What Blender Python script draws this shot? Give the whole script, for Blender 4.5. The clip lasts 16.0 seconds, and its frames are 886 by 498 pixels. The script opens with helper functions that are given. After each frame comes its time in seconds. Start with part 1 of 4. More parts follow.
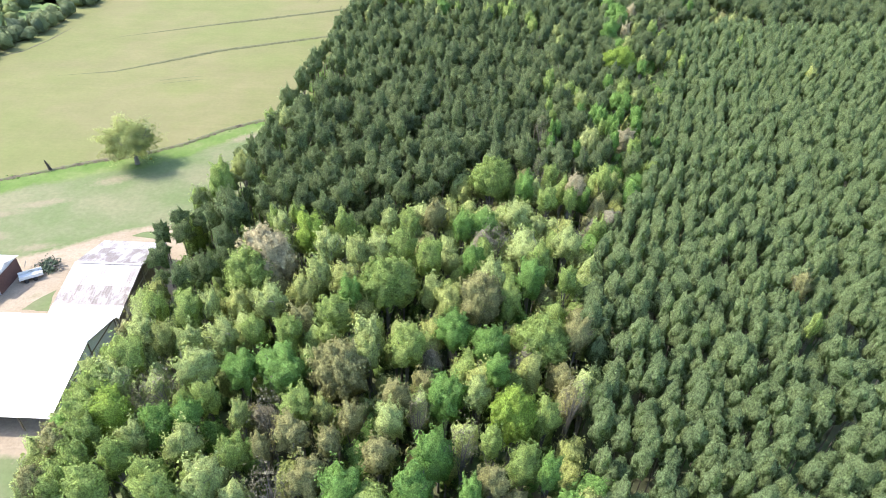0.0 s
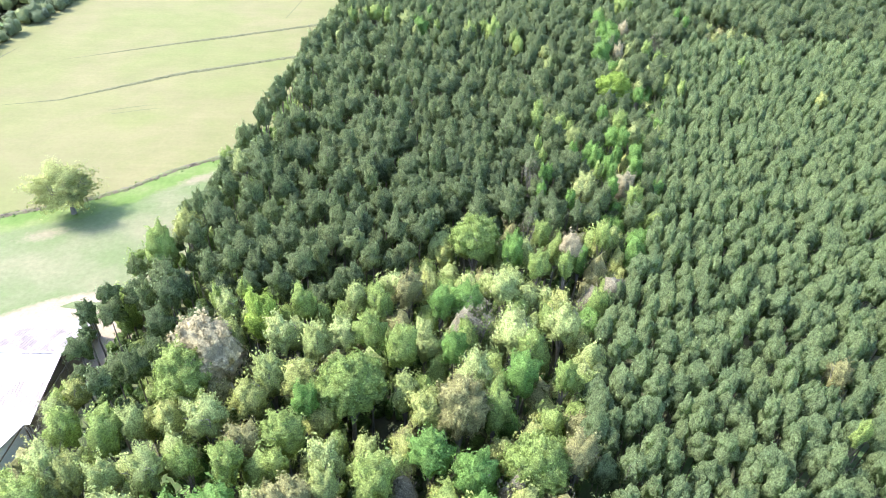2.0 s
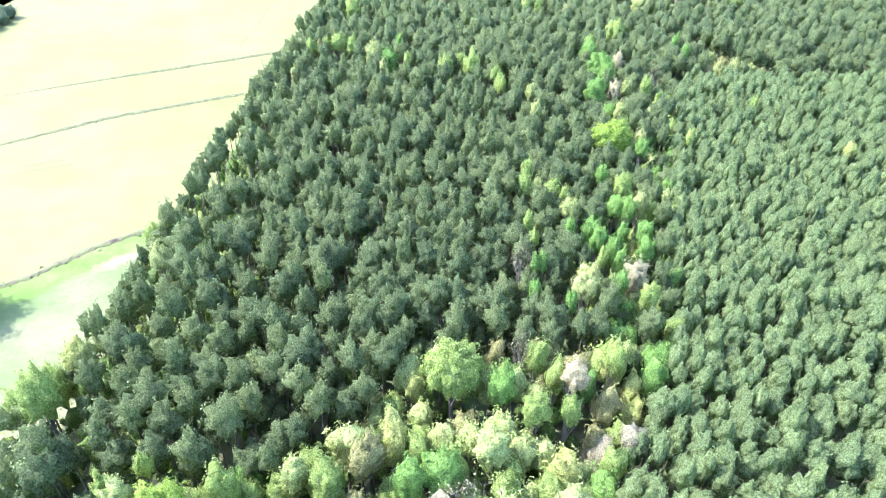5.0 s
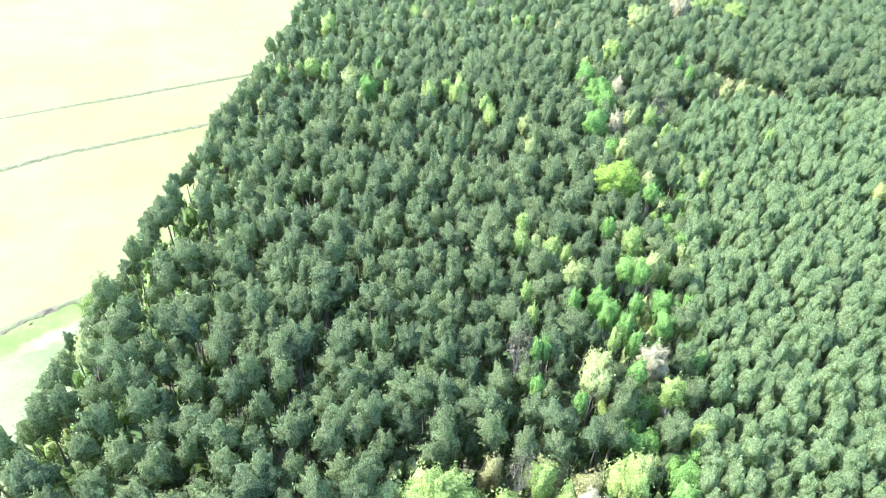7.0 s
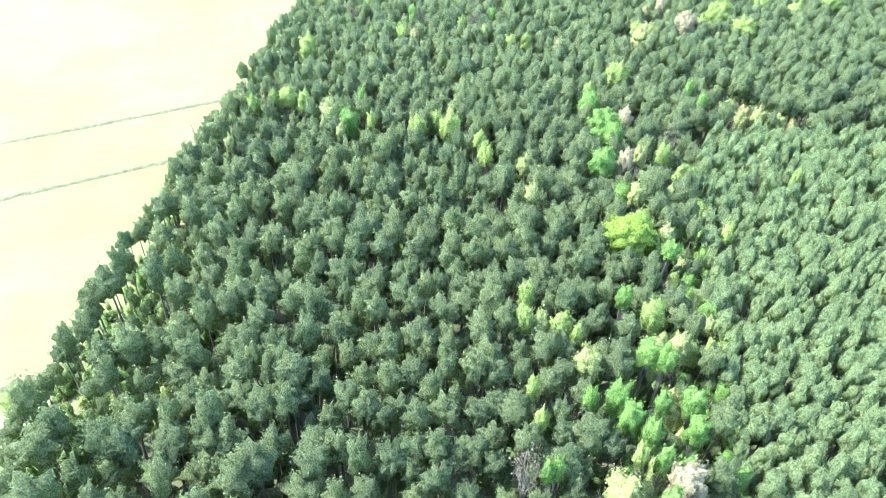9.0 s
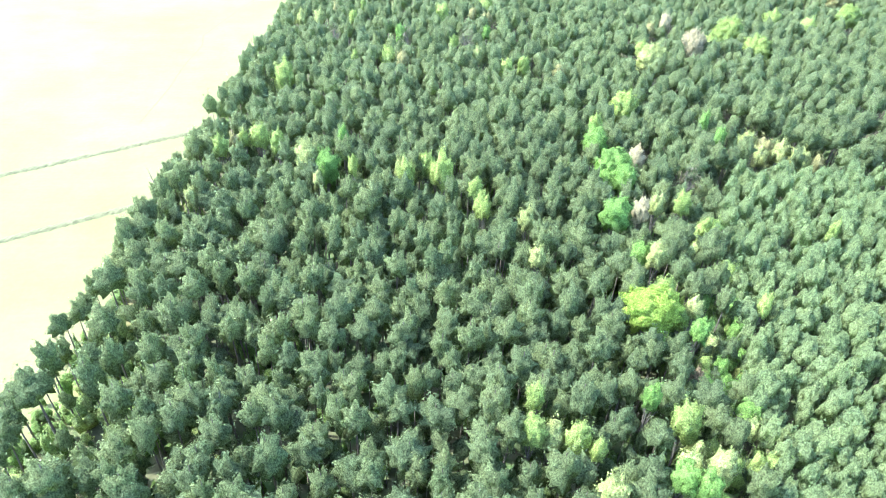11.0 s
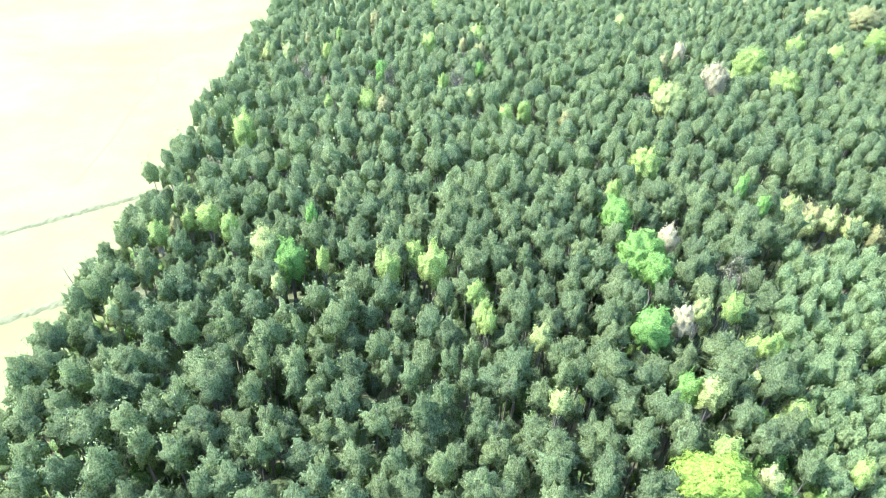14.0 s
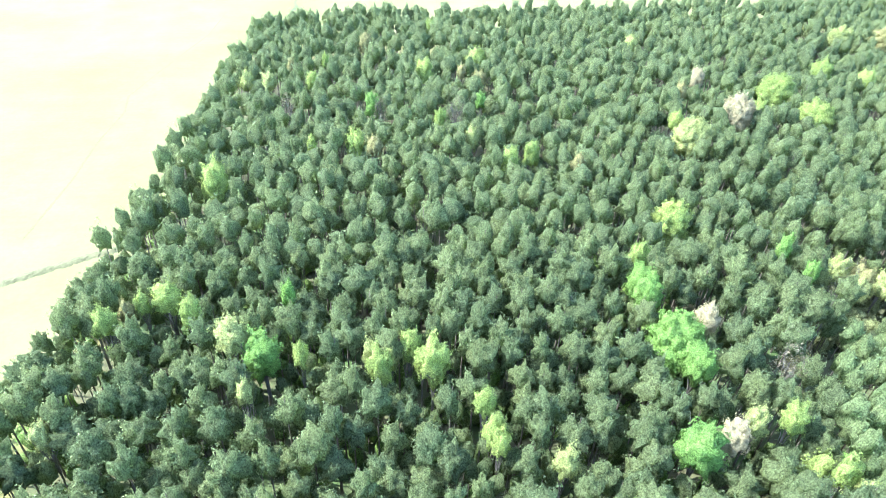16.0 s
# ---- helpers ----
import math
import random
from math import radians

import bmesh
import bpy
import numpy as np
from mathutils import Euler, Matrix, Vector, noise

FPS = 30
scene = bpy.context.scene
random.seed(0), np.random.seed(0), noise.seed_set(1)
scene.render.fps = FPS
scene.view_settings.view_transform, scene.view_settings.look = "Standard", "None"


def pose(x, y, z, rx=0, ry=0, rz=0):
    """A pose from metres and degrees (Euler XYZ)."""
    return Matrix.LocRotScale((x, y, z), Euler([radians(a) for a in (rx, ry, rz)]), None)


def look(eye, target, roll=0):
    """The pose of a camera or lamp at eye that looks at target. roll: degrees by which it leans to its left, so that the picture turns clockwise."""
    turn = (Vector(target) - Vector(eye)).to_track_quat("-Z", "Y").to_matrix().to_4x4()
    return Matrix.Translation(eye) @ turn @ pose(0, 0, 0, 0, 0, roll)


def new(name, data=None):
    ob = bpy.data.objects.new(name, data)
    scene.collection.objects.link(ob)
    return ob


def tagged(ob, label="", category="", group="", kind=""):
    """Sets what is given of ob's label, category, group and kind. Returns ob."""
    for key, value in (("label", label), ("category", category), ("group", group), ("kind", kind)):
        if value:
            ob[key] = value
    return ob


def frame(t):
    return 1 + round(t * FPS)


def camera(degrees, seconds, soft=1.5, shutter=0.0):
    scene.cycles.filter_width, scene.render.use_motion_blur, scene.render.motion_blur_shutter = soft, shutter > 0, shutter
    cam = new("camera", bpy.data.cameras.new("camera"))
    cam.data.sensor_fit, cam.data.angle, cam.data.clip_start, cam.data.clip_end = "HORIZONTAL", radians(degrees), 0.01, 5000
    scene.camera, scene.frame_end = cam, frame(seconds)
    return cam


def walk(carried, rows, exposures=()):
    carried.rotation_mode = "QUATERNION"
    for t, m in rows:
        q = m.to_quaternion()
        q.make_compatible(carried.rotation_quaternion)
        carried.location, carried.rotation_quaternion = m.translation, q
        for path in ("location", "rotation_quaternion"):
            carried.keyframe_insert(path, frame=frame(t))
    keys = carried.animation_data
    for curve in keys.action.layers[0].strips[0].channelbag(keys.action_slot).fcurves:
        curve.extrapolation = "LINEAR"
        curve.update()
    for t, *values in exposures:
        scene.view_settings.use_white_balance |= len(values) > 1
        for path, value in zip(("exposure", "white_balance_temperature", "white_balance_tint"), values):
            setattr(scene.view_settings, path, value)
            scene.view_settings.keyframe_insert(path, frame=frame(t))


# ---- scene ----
cam = camera(69.5, 16.0, 0.65)
METRES, EYE, TILT, LEAN, TURN = 180.0, 87.0, 0.0, 0.0, 0.0
ROWS = [
    (0.0, 0.0, 0.0, 0.0, 1.32, -36.62, -1.78),
    (0.5, 0.0015, 0.0312, -0.0001, 0.93, -36.61, -1.78),
    (1.0, 0.0039, 0.0631, -0.0001, 0.57, -36.62, -1.81),
    (1.5, 0.0056, 0.0952, -0.0002, 0.24, -36.6, -1.88),
    (2.0, 0.0075, 0.1275, -0.0003, -0.12, -36.61, -1.96),
    (2.5, 0.0104, 0.1597, -0.0003, -0.43, -36.6, -1.97),
    (3.0, 0.0123, 0.1911, -0.0005, -0.73, -36.59, -2.01),
    (3.5, 0.0141, 0.2217, -0.0005, -1.05, -36.58, -2.02),
    (4.0, 0.0157, 0.2521, -0.0002, -1.39, -36.61, -2.11),
    (6.5, 0.0267, 0.4059, -0.0007, -2.9, -36.6, -2.21),
    (7.0, 0.0289, 0.4363, -0.0009, -3.2, -36.59, -2.27),
    (7.5, 0.0321, 0.4664, -0.001, -3.39, -36.57, -2.27),
    (8.0, 0.0344, 0.4959, -0.0015, -3.64, -36.55, -2.28),
    (8.5, 0.0359, 0.5261, -0.0017, -3.82, -36.57, -2.33),
    (9.0, 0.037, 0.5561, -0.0019, -4.07, -36.56, -2.35),
    (11.5, 0.0483, 0.7125, -0.0021, -5.16, -36.5, -2.36),
    (12.0, 0.0499, 0.7458, -0.002, -5.37, -36.52, -2.39),
    (12.5, 0.0507, 0.7769, -0.0024, -5.73, -36.52, -2.42),
    (13.0, 0.052, 0.8065, -0.0025, -6.0, -36.51, -2.4),
    (13.5, 0.055, 0.8368, -0.002, -6.16, -36.5, -2.42),
    (14.0, 0.0584, 0.8683, -0.0016, -6.33, -36.49, -2.45),
    (14.5, 0.0615, 0.9011, -0.0016, -6.48, -36.44, -2.45),
    (15.0, 0.0636, 0.9343, -0.0017, -6.65, -36.44, -2.46),
    (15.5, 0.0653, 0.9666, -0.0018, -6.79, -36.44, -2.48),
    (16.0, 0.0671, 0.9975, -0.0021, -6.97, -36.42, -2.49),
]
EXPOSURES = [(0.0, 2.06, 6450, 9), (1.5, 2.36, 6220, 12), (3.5, 2.84, 5850, 14), (7.0, 3.10, 5730, 6), (12.5, 3.27, 5720, 5), (16.0, 3.21, 5720, 5)]
walk(cam, [(t, pose(0, 0, EYE, TILT, LEAN, TURN) @ pose(METRES * x, METRES * y, METRES * z, 90 + pitch, roll, yaw)) for t, x, y, z, yaw, pitch, roll in ROWS], EXPOSURES)

# ---- light: clear spring day, sun from the left ----
SUN_FROM = Vector((-0.64, 0.15, 0.75)).normalized()
world = bpy.data.worlds.new("sky")
world.use_nodes = True
scene.world = world
wn = world.node_tree.nodes
sky = wn.new("ShaderNodeTexSky")
sky.sky_type, sky.sun_disc = "NISHITA", False
sky.sun_elevation = math.asin(SUN_FROM.z)
sky.sun_rotation = math.atan2(SUN_FROM.x, SUN_FROM.y)
sky.air_density, sky.dust_density = 1.0, 1.5
wn["Background"].inputs["Strength"].default_value = 0.15
world.node_tree.links.new(sky.outputs["Color"], wn["Background"].inputs["Color"])
sun_data = bpy.data.lights.new("sun", "SUN")
sun_data.energy, sun_data.angle, sun_data.color = 2.0, radians(0.53), (1.0, 0.95, 0.86)
sun = new("sun", sun_data)
sun.matrix_world = look(SUN_FROM * 300, (0, 0, 0))


# ---- materials ----
def nodes_of(name):
    m = bpy.data.materials.new(name)
    m.use_nodes = True
    nt = m.node_tree
    return m, nt, nt.nodes["Principled BSDF"]


def add(nt, kind, **values):
    n = nt.nodes.new(kind)
    for key, v in values.items():
        n.inputs[key.replace("_", " ")].default_value = v
    return n


def noise_ramp(nt, vec, scale, stops, detail=4.0, rough=0.55, out="Fac"):
    """Noise at a scale, sent through a colour ramp; stops: (position, rgb)."""
    n = add(nt, "ShaderNodeTexNoise", Scale=scale, Detail=detail, Roughness=rough)
    nt.links.new(vec, n.inputs["Vector"])
    r = nt.nodes.new("ShaderNodeValToRGB")
    while len(r.color_ramp.elements) < len(stops):
        r.color_ramp.elements.new(0.5)
    for e, (p, c) in zip(r.color_ramp.elements, stops):
        e.position, e.color = p, (*c, 1)
    nt.links.new(n.outputs[out], r.inputs["Fac"])
    return r.outputs["Color"]


def blend(nt, fac, a, b, mode="MIX"):
    m = nt.nodes.new("ShaderNodeMix")
    m.data_type, m.blend_type = "RGBA", mode
    for sock, v in ((m.inputs["Factor"], fac), (m.inputs["A"], a), (m.inputs["B"], b)):
        if isinstance(v, (int, float)):
            sock.default_value = v
        elif isinstance(v, tuple):
            sock.default_value = (*v, 1)
        else:
            nt.links.new(v, sock)
    return m.outputs["Result"]


def bump(nt, bsdf, vec, scale, strength, distance=0.1):
    n = add(nt, "ShaderNodeTexNoise", Scale=scale, Detail=5.0)
    nt.links.new(vec, n.inputs["Vector"])
    b = add(nt, "ShaderNodeBump", Strength=strength, Distance=distance)
    nt.links.new(n.outputs["Fac"], b.inputs["Height"])
    nt.links.new(b.outputs["Normal"], bsdf.inputs["Normal"])


def place(nt):
    return nt.nodes.new("ShaderNodeNewGeometry").outputs["Position"]


def soil_material(name, big, fine, scale_big, scale_fine, rough=0.95, relief=0.4):
    m, nt, p = nodes_of(name)
    v = place(nt)
    a = noise_ramp(nt, v, scale_big, big, 5.0)
    b = noise_ramp(nt, v, scale_fine, fine, 6.0, 0.7)
    nt.links.new(blend(nt, 0.55, a, b, "OVERLAY"), p.inputs["Base Color"])
    p.inputs["Roughness"].default_value = rough
    p.inputs["Specular IOR Level"].default_value = 0.15
    bump(nt, p, v, scale_fine, relief)
    return m


GREY = [(0.25, (0.34, 0.34, 0.34)), (0.75, (0.66, 0.66, 0.66))]
M_GROUND = soil_material("forest_litter", [(0.3, (0.089, 0.085, 0.049)), (0.48, (0.102, 0.105, 0.057)), (0.6, (0.072, 0.120, 0.043)), (0.8, (0.145, 0.125, 0.081))], GREY, 0.09, 1.6)
M_SAND = soil_material("sandy_track", [(0.3, (0.238, 0.185, 0.129)), (0.6, (0.299, 0.241, 0.181)), (0.8, (0.194, 0.172, 0.103))], GREY, 0.15, 2.0)
M_BANK = soil_material("eroded_bank", [(0.3, (0.060, 0.052, 0.036)), (0.45, (0.120, 0.104, 0.070)), (0.6, (0.110, 0.125, 0.055)), (0.8, (0.165, 0.145, 0.100))], GREY, 0.5, 3.0)
M_FURROW = soil_material("dark_furrow", [(0.3, (0.082, 0.086, 0.044)), (0.6, (0.125, 0.125, 0.066))], GREY, 0.6, 3.0)
DRY = [(0.3, (0.172, 0.156, 0.096)), (0.7, (0.214, 0.182, 0.122))]
M_MEADOW = soil_material("far_meadow", [(0.3, (0.115, 0.175, 0.06)), (0.7, (0.145, 0.19, 0.075))], GREY, 0.08, 0.9)


LUSH = [(0.3, (0.079, 0.131, 0.029)), (0.5, (0.105, 0.154, 0.041)), (0.68, (0.150, 0.171, 0.069))]
GRAZED = [(0.3, (0.092, 0.131, 0.048)), (0.44, (0.118, 0.144, 0.064)), (0.54, (0.146, 0.155, 0.082)), (0.72, (0.190, 0.174, 0.105))]


def pasture_material():
    """Grazed grass that passes into lush grass, dry bare soil and sand, where the mesh says so."""
    m, nt, p = nodes_of("pasture_grass")
    v = place(nt)
    c = noise_ramp(nt, v, 0.05, GRAZED, 5.0)
    for name, stops, scale in (("lush", LUSH, 0.10), ("dry", DRY, 0.2), ("sand", [(0.3, (0.238, 0.185, 0.129)), (0.7, (0.299, 0.241, 0.181))], 0.15)):
        at = nt.nodes.new("ShaderNodeAttribute")
        at.attribute_name = name
        ragged = add(nt, "ShaderNodeTexNoise", Scale=0.7, Detail=5.0, Roughness=0.65)
        nt.links.new(v, ragged.inputs["Vector"])
        both = nt.nodes.new("ShaderNodeMath")
        nt.links.new(at.outputs["Fac"], both.inputs[0])
        nt.links.new(ragged.outputs["Fac"], both.inputs[1])
        edge = nt.nodes.new("ShaderNodeMapRange")
        edge.inputs["From Min"].default_value, edge.inputs["From Max"].default_value = 0.72, 1.28
        nt.links.new(both.outputs["Value"], edge.inputs["Value"])
        c = blend(nt, edge.outputs["Result"], c, noise_ramp(nt, v, scale, stops, 5.0))
    c = blend(nt, 0.5, c, noise_ramp(nt, v, 0.9, GREY, 6.0, 0.7), "OVERLAY")
    nt.links.new(c, p.inputs["Base Color"])
    p.inputs["Roughness"].default_value, p.inputs["Specular IOR Level"].default_value = 0.95, 0.15
    bump(nt, p, v, 0.9, 0.4)
    return m


M_PASTURE = pasture_material()


def field_material():
    """Pale ripening grass, with drill rows and paler, dry patches."""
    m, nt, p = nodes_of("pale_field_grass")
    v = place(nt)
    a = noise_ramp(nt, v, 0.018, [(0.33, (0.134, 0.150, 0.057)), (0.46, (0.150, 0.152, 0.066)), (0.56, (0.162, 0.151, 0.075)), (0.68, (0.150, 0.156, 0.064))], 6.0, 0.6)
    turn = add(nt, "ShaderNodeMapping", Rotation=(0, 0, radians(-28)), Scale=(0.05, 1.0, 1.0))
    nt.links.new(v, turn.inputs["Vector"])
    rows = noise_ramp(nt, turn.outputs["Vector"], 0.55, GREY, 6.0, 0.65)
    mid = noise_ramp(nt, v, 0.075, [(0.3, (0.43, 0.45, 0.41)), (0.7, (0.58, 0.55, 0.56))], 5.0, 0.6)
    c = blend(nt, 0.55, a, mid, "OVERLAY")
    c = blend(nt, 0.12, c, rows, "OVERLAY")
    fine = noise_ramp(nt, v, 0.8, GREY, 6.0, 0.75)
    c = blend(nt, 0.3, c, fine, "OVERLAY")
    nt.links.new(c, p.inputs["Base Color"])
    p.inputs["Roughness"].default_value = 0.95
    p.inputs["Specular IOR Level"].default_value = 0.1
    bump(nt, p, v, 0.9, 0.4, 0.15)
    return m


M_FIELD = field_material()


def leaf_material(name, lit, dull, glow, joined=False, spread=0.28, shine=0.1, fine=6.5, open_part=0.42, streak=1.0, contrast=0.55):
    """Leaves or needles: hue varies by tree and by clump; a part of the light goes through."""
    m, nt, p = nodes_of(name)
    geo = nt.nodes.new("ShaderNodeNewGeometry")
    if joined:
        at = nt.nodes.new("ShaderNodeAttribute")
        at.attribute_name = "tint"
        per_tree = at.outputs["Fac"]
    else:
        per_tree = nt.nodes.new("ShaderNodeObjectInfo").outputs["Random"]
    c = blend(nt, per_tree, dull, lit)
    bright = nt.nodes.new("ShaderNodeMapRange")
    bright.inputs["To Min"].default_value, bright.inputs["To Max"].default_value = 1 - spread, 1 + spread
    dense = nt.nodes.new("ShaderNodeAttribute")
    dense.attribute_name = "solid"
    steady = nt.nodes.new("ShaderNodeMix")
    nt.links.new(dense.outputs["Fac"], steady.inputs["Factor"])
    nt.links.new(geo.outputs["Random Per Island"], steady.inputs["A"])
    steady.inputs["B"].default_value = 0.5
    nt.links.new(steady.outputs["Result"], bright.inputs["Value"])
    hsv = nt.nodes.new("ShaderNodeHueSaturation")
    stretch = nt.nodes.new("ShaderNodeVectorMath")
    stretch.operation = "MULTIPLY"
    stretch.inputs[1].default_value = (1.0, 1.0, streak)
    nt.links.new(geo.outputs["Position"], stretch.inputs[0])
    grain = add(nt, "ShaderNodeTexNoise", Scale=fine * 0.85, Detail=2.0, Roughness=0.65)
    nt.links.new(stretch.outputs["Vector"], grain.inputs["Vector"])
    speck = nt.nodes.new("ShaderNodeMapRange")
    speck.inputs["From Min"].default_value, speck.inputs["From Max"].default_value = 0.32, 0.68
    speck.inputs["To Min"].default_value, speck.inputs["To Max"].default_value = 1 - contrast, 1 + contrast
    nt.links.new(grain.outputs["Fac"], speck.inputs["Value"])
    both = nt.nodes.new("ShaderNodeMath")
    both.operation = "MULTIPLY"
    nt.links.new(bright.outputs["Result"], both.inputs[0])
    nt.links.new(speck.outputs["Result"], both.inputs[1])
    shoots = add(nt, "ShaderNodeTexNoise", Scale=1.9, Detail=3.0, Roughness=0.6)
    nt.links.new(geo.outputs["Position"], shoots.inputs["Vector"])
    patch = nt.nodes.new("ShaderNodeMapRange")
    patch.inputs["From Min"].default_value, patch.inputs["From Max"].default_value = 0.3, 0.7
    patch.inputs["To Min"].default_value, patch.inputs["To Max"].default_value = 0.72, 1.28
    nt.links.new(shoots.outputs["Fac"], patch.inputs["Value"])
    value = nt.nodes.new("ShaderNodeMath")
    value.operation = "MULTIPLY"
    nt.links.new(both.outputs["Value"], value.inputs[0])
    nt.links.new(patch.outputs["Result"], value.inputs[1])
    nt.links.new(value.outputs["Value"], hsv.inputs["Value"])
    nt.links.new(c, hsv.inputs["Color"])
    nt.links.new(hsv.outputs["Color"], p.inputs["Base Color"])
    p.inputs["Roughness"].default_value = 0.55
    p.inputs["Specular IOR Level"].default_value = shine
    boughs = add(nt, "ShaderNodeBump", Strength=0.4, Distance=0.8)
    nt.links.new(shoots.outputs["Fac"], boughs.inputs["Height"])
    relief = add(nt, "ShaderNodeBump", Strength=1.0, Distance=0.3)
    nt.links.new(grain.outputs["Fac"], relief.inputs["Height"])
    nt.links.new(boughs.outputs["Normal"], relief.inputs["Normal"])
    nt.links.new(relief.outputs["Normal"], p.inputs["Normal"])
    t = nt.nodes.new("ShaderNodeBsdfTranslucent")
    nt.links.new(hsv.outputs["Color"], t.inputs["Color"])
    mix = add(nt, "ShaderNodeMixShader", Fac=glow)
    nt.links.new(p.outputs["BSDF"], mix.inputs[1])
    nt.links.new(t.outputs["BSDF"], mix.inputs[2])
    # each spray is broken up into leaves, with gaps between them
    cut = add(nt, "ShaderNodeTexNoise", Scale=fine, Detail=2.0, Roughness=0.5)
    nt.links.new(stretch.outputs["Vector"], cut.inputs["Vector"])
    filled = nt.nodes.new("ShaderNodeMath")
    nt.links.new(cut.outputs["Fac"], filled.inputs[0])
    nt.links.new(dense.outputs["Fac"], filled.inputs[1])
    keep = nt.nodes.new("ShaderNodeMath")
    keep.operation = "GREATER_THAN"
    keep.inputs[1].default_value = open_part
    nt.links.new(filled.outputs["Value"], keep.inputs[0])
    clear = nt.nodes.new("ShaderNodeBsdfTransparent")
    whole = nt.nodes.new("ShaderNodeMixShader")
    nt.links.new(keep.outputs["Value"], whole.inputs["Fac"])
    nt.links.new(clear.outputs["BSDF"], whole.inputs[1])
    nt.links.new(mix.outputs["Shader"], whole.inputs[2])
    nt.links.new(whole.outputs["Shader"], nt.nodes["Material Output"].inputs["Surface"])
    return m


NEEDLES = {"fine": 5.8, "open_part": 0.45, "streak": 0.6}
PINE = ((0.218, 0.268, 0.126), (0.166, 0.218, 0.110), 0.68)
YOUNG = ((0.230, 0.292, 0.132), (0.182, 0.244, 0.115), 0.62)
M_PINE, M_PINE_STUFF = leaf_material("pine_needles", *PINE, spread=0.32, contrast=0.55, **NEEDLES), leaf_material("pine_needles_joined", *PINE, joined=True, spread=0.32, contrast=0.55, **NEEDLES)
M_YOUNG, M_YOUNG_STUFF = leaf_material("young_pine_needles", *YOUNG, spread=0.34, contrast=0.52, **NEEDLES), leaf_material("young_pine_needles_joined", *YOUNG, joined=True, spread=0.34, contrast=0.52, **NEEDLES)
LEAVES = {
    "LIME": leaf_material("lime_leaves", (0.335, 0.418, 0.130), (0.268, 0.352, 0.108), 0.45, open_part=0.42),
    "YELLOW": leaf_material("yellow_leaves", (0.310, 0.420, 0.085), (0.275, 0.380, 0.075), 0.42, open_part=0.42),
    "FRESH": leaf_material("fresh_leaves", (0.208, 0.342, 0.090), (0.175, 0.300, 0.080), 0.42, open_part=0.42),
    "SAGE": leaf_material("sage_leaves", (0.395, 0.455, 0.175), (0.335, 0.395, 0.140), 0.3),
    "PALE": leaf_material("pale_young_leaves", (0.345, 0.385, 0.150), (0.290, 0.335, 0.120), 0.3),
    "OLIVE": leaf_material("olive_leaves", (0.400, 0.425, 0.142), (0.310, 0.345, 0.115), 0.3),
    "CREAM": leaf_material("cream_buds", (0.299, 0.287, 0.125), (0.244, 0.237, 0.101), 0.25),
    "BLOSSOM": leaf_material("pale_blossom", (0.37, 0.33, 0.195), (0.345, 0.31, 0.185), 0.3, open_part=0.42, contrast=0.25),
    "MAUVE": leaf_material("mauve_buds", (0.44, 0.385, 0.235), (0.41, 0.36, 0.22), 0.3, open_part=0.42, contrast=0.25),
    "TWIG": leaf_material("brown_twigs", (0.245, 0.222, 0.150), (0.210, 0.190, 0.128), 0.1, open_part=0.5),
    "BROWN": leaf_material("withered_leaves", (0.36, 0.27, 0.16), (0.33, 0.25, 0.15), 0.3),
    "OAK": leaf_material("oak_young_leaves", (0.42, 0.455, 0.175), (0.38, 0.415, 0.155), 0.45, open_part=0.42),
    "DARK": leaf_material("dark_leaves", (0.144, 0.182, 0.106), (0.096, 0.130, 0.082), 0.3),
}
M_SHRUB = leaf_material("undergrowth_leaves", (0.17, 0.26, 0.065), (0.10, 0.14, 0.05), 0.35, joined=True)
M_HEDGE = leaf_material("hedge_leaves", (0.26, 0.30, 0.13), (0.10, 0.135, 0.08), 0.3, joined=True)
M_FAR_WOOD = leaf_material("far_wood_leaves", (0.40, 0.43, 0.16), (0.14, 0.18, 0.09), 0.3, joined=True)
M_FRINGE = leaf_material("fringe_leaves", (0.40, 0.43, 0.17), (0.28, 0.36, 0.13), 0.3, joined=True)
M_BUSH = leaf_material("bush_leaves", (0.29, 0.40, 0.125), (0.20, 0.32, 0.10), 0.42, joined=True)
M_RIM = leaf_material("rim_bush_leaves", (0.36, 0.42, 0.15), (0.22, 0.31, 0.11), 0.42, joined=True)
M_PALE_BUSH = leaf_material("pale_bush_leaves", (0.30, 0.31, 0.15), (0.22, 0.26, 0.11), 0.3, joined=True)


def bark_material(name, a, b):
    m, nt, p = nodes_of(name)
    v = nt.nodes.new("ShaderNodeTexCoord").outputs["Object"]
    nt.links.new(noise_ramp(nt, v, 3.0, [(0.3, a), (0.7, b)], 6.0, 0.7), p.inputs["Base Color"])
    p.inputs["Roughness"].default_value = 0.9
    bump(nt, p, v, 6.0, 0.6)
    return m


M_PINE_BARK = bark_material("pine_bark", (0.10, 0.082, 0.065), (0.19, 0.16, 0.13))
M_DEADWOOD = bark_material("dark_dead_wood", (0.035, 0.027, 0.020), (0.075, 0.058, 0.042))
M_BARK = bark_material("grey_bark", (0.10, 0.09, 0.075), (0.21, 0.195, 0.17))


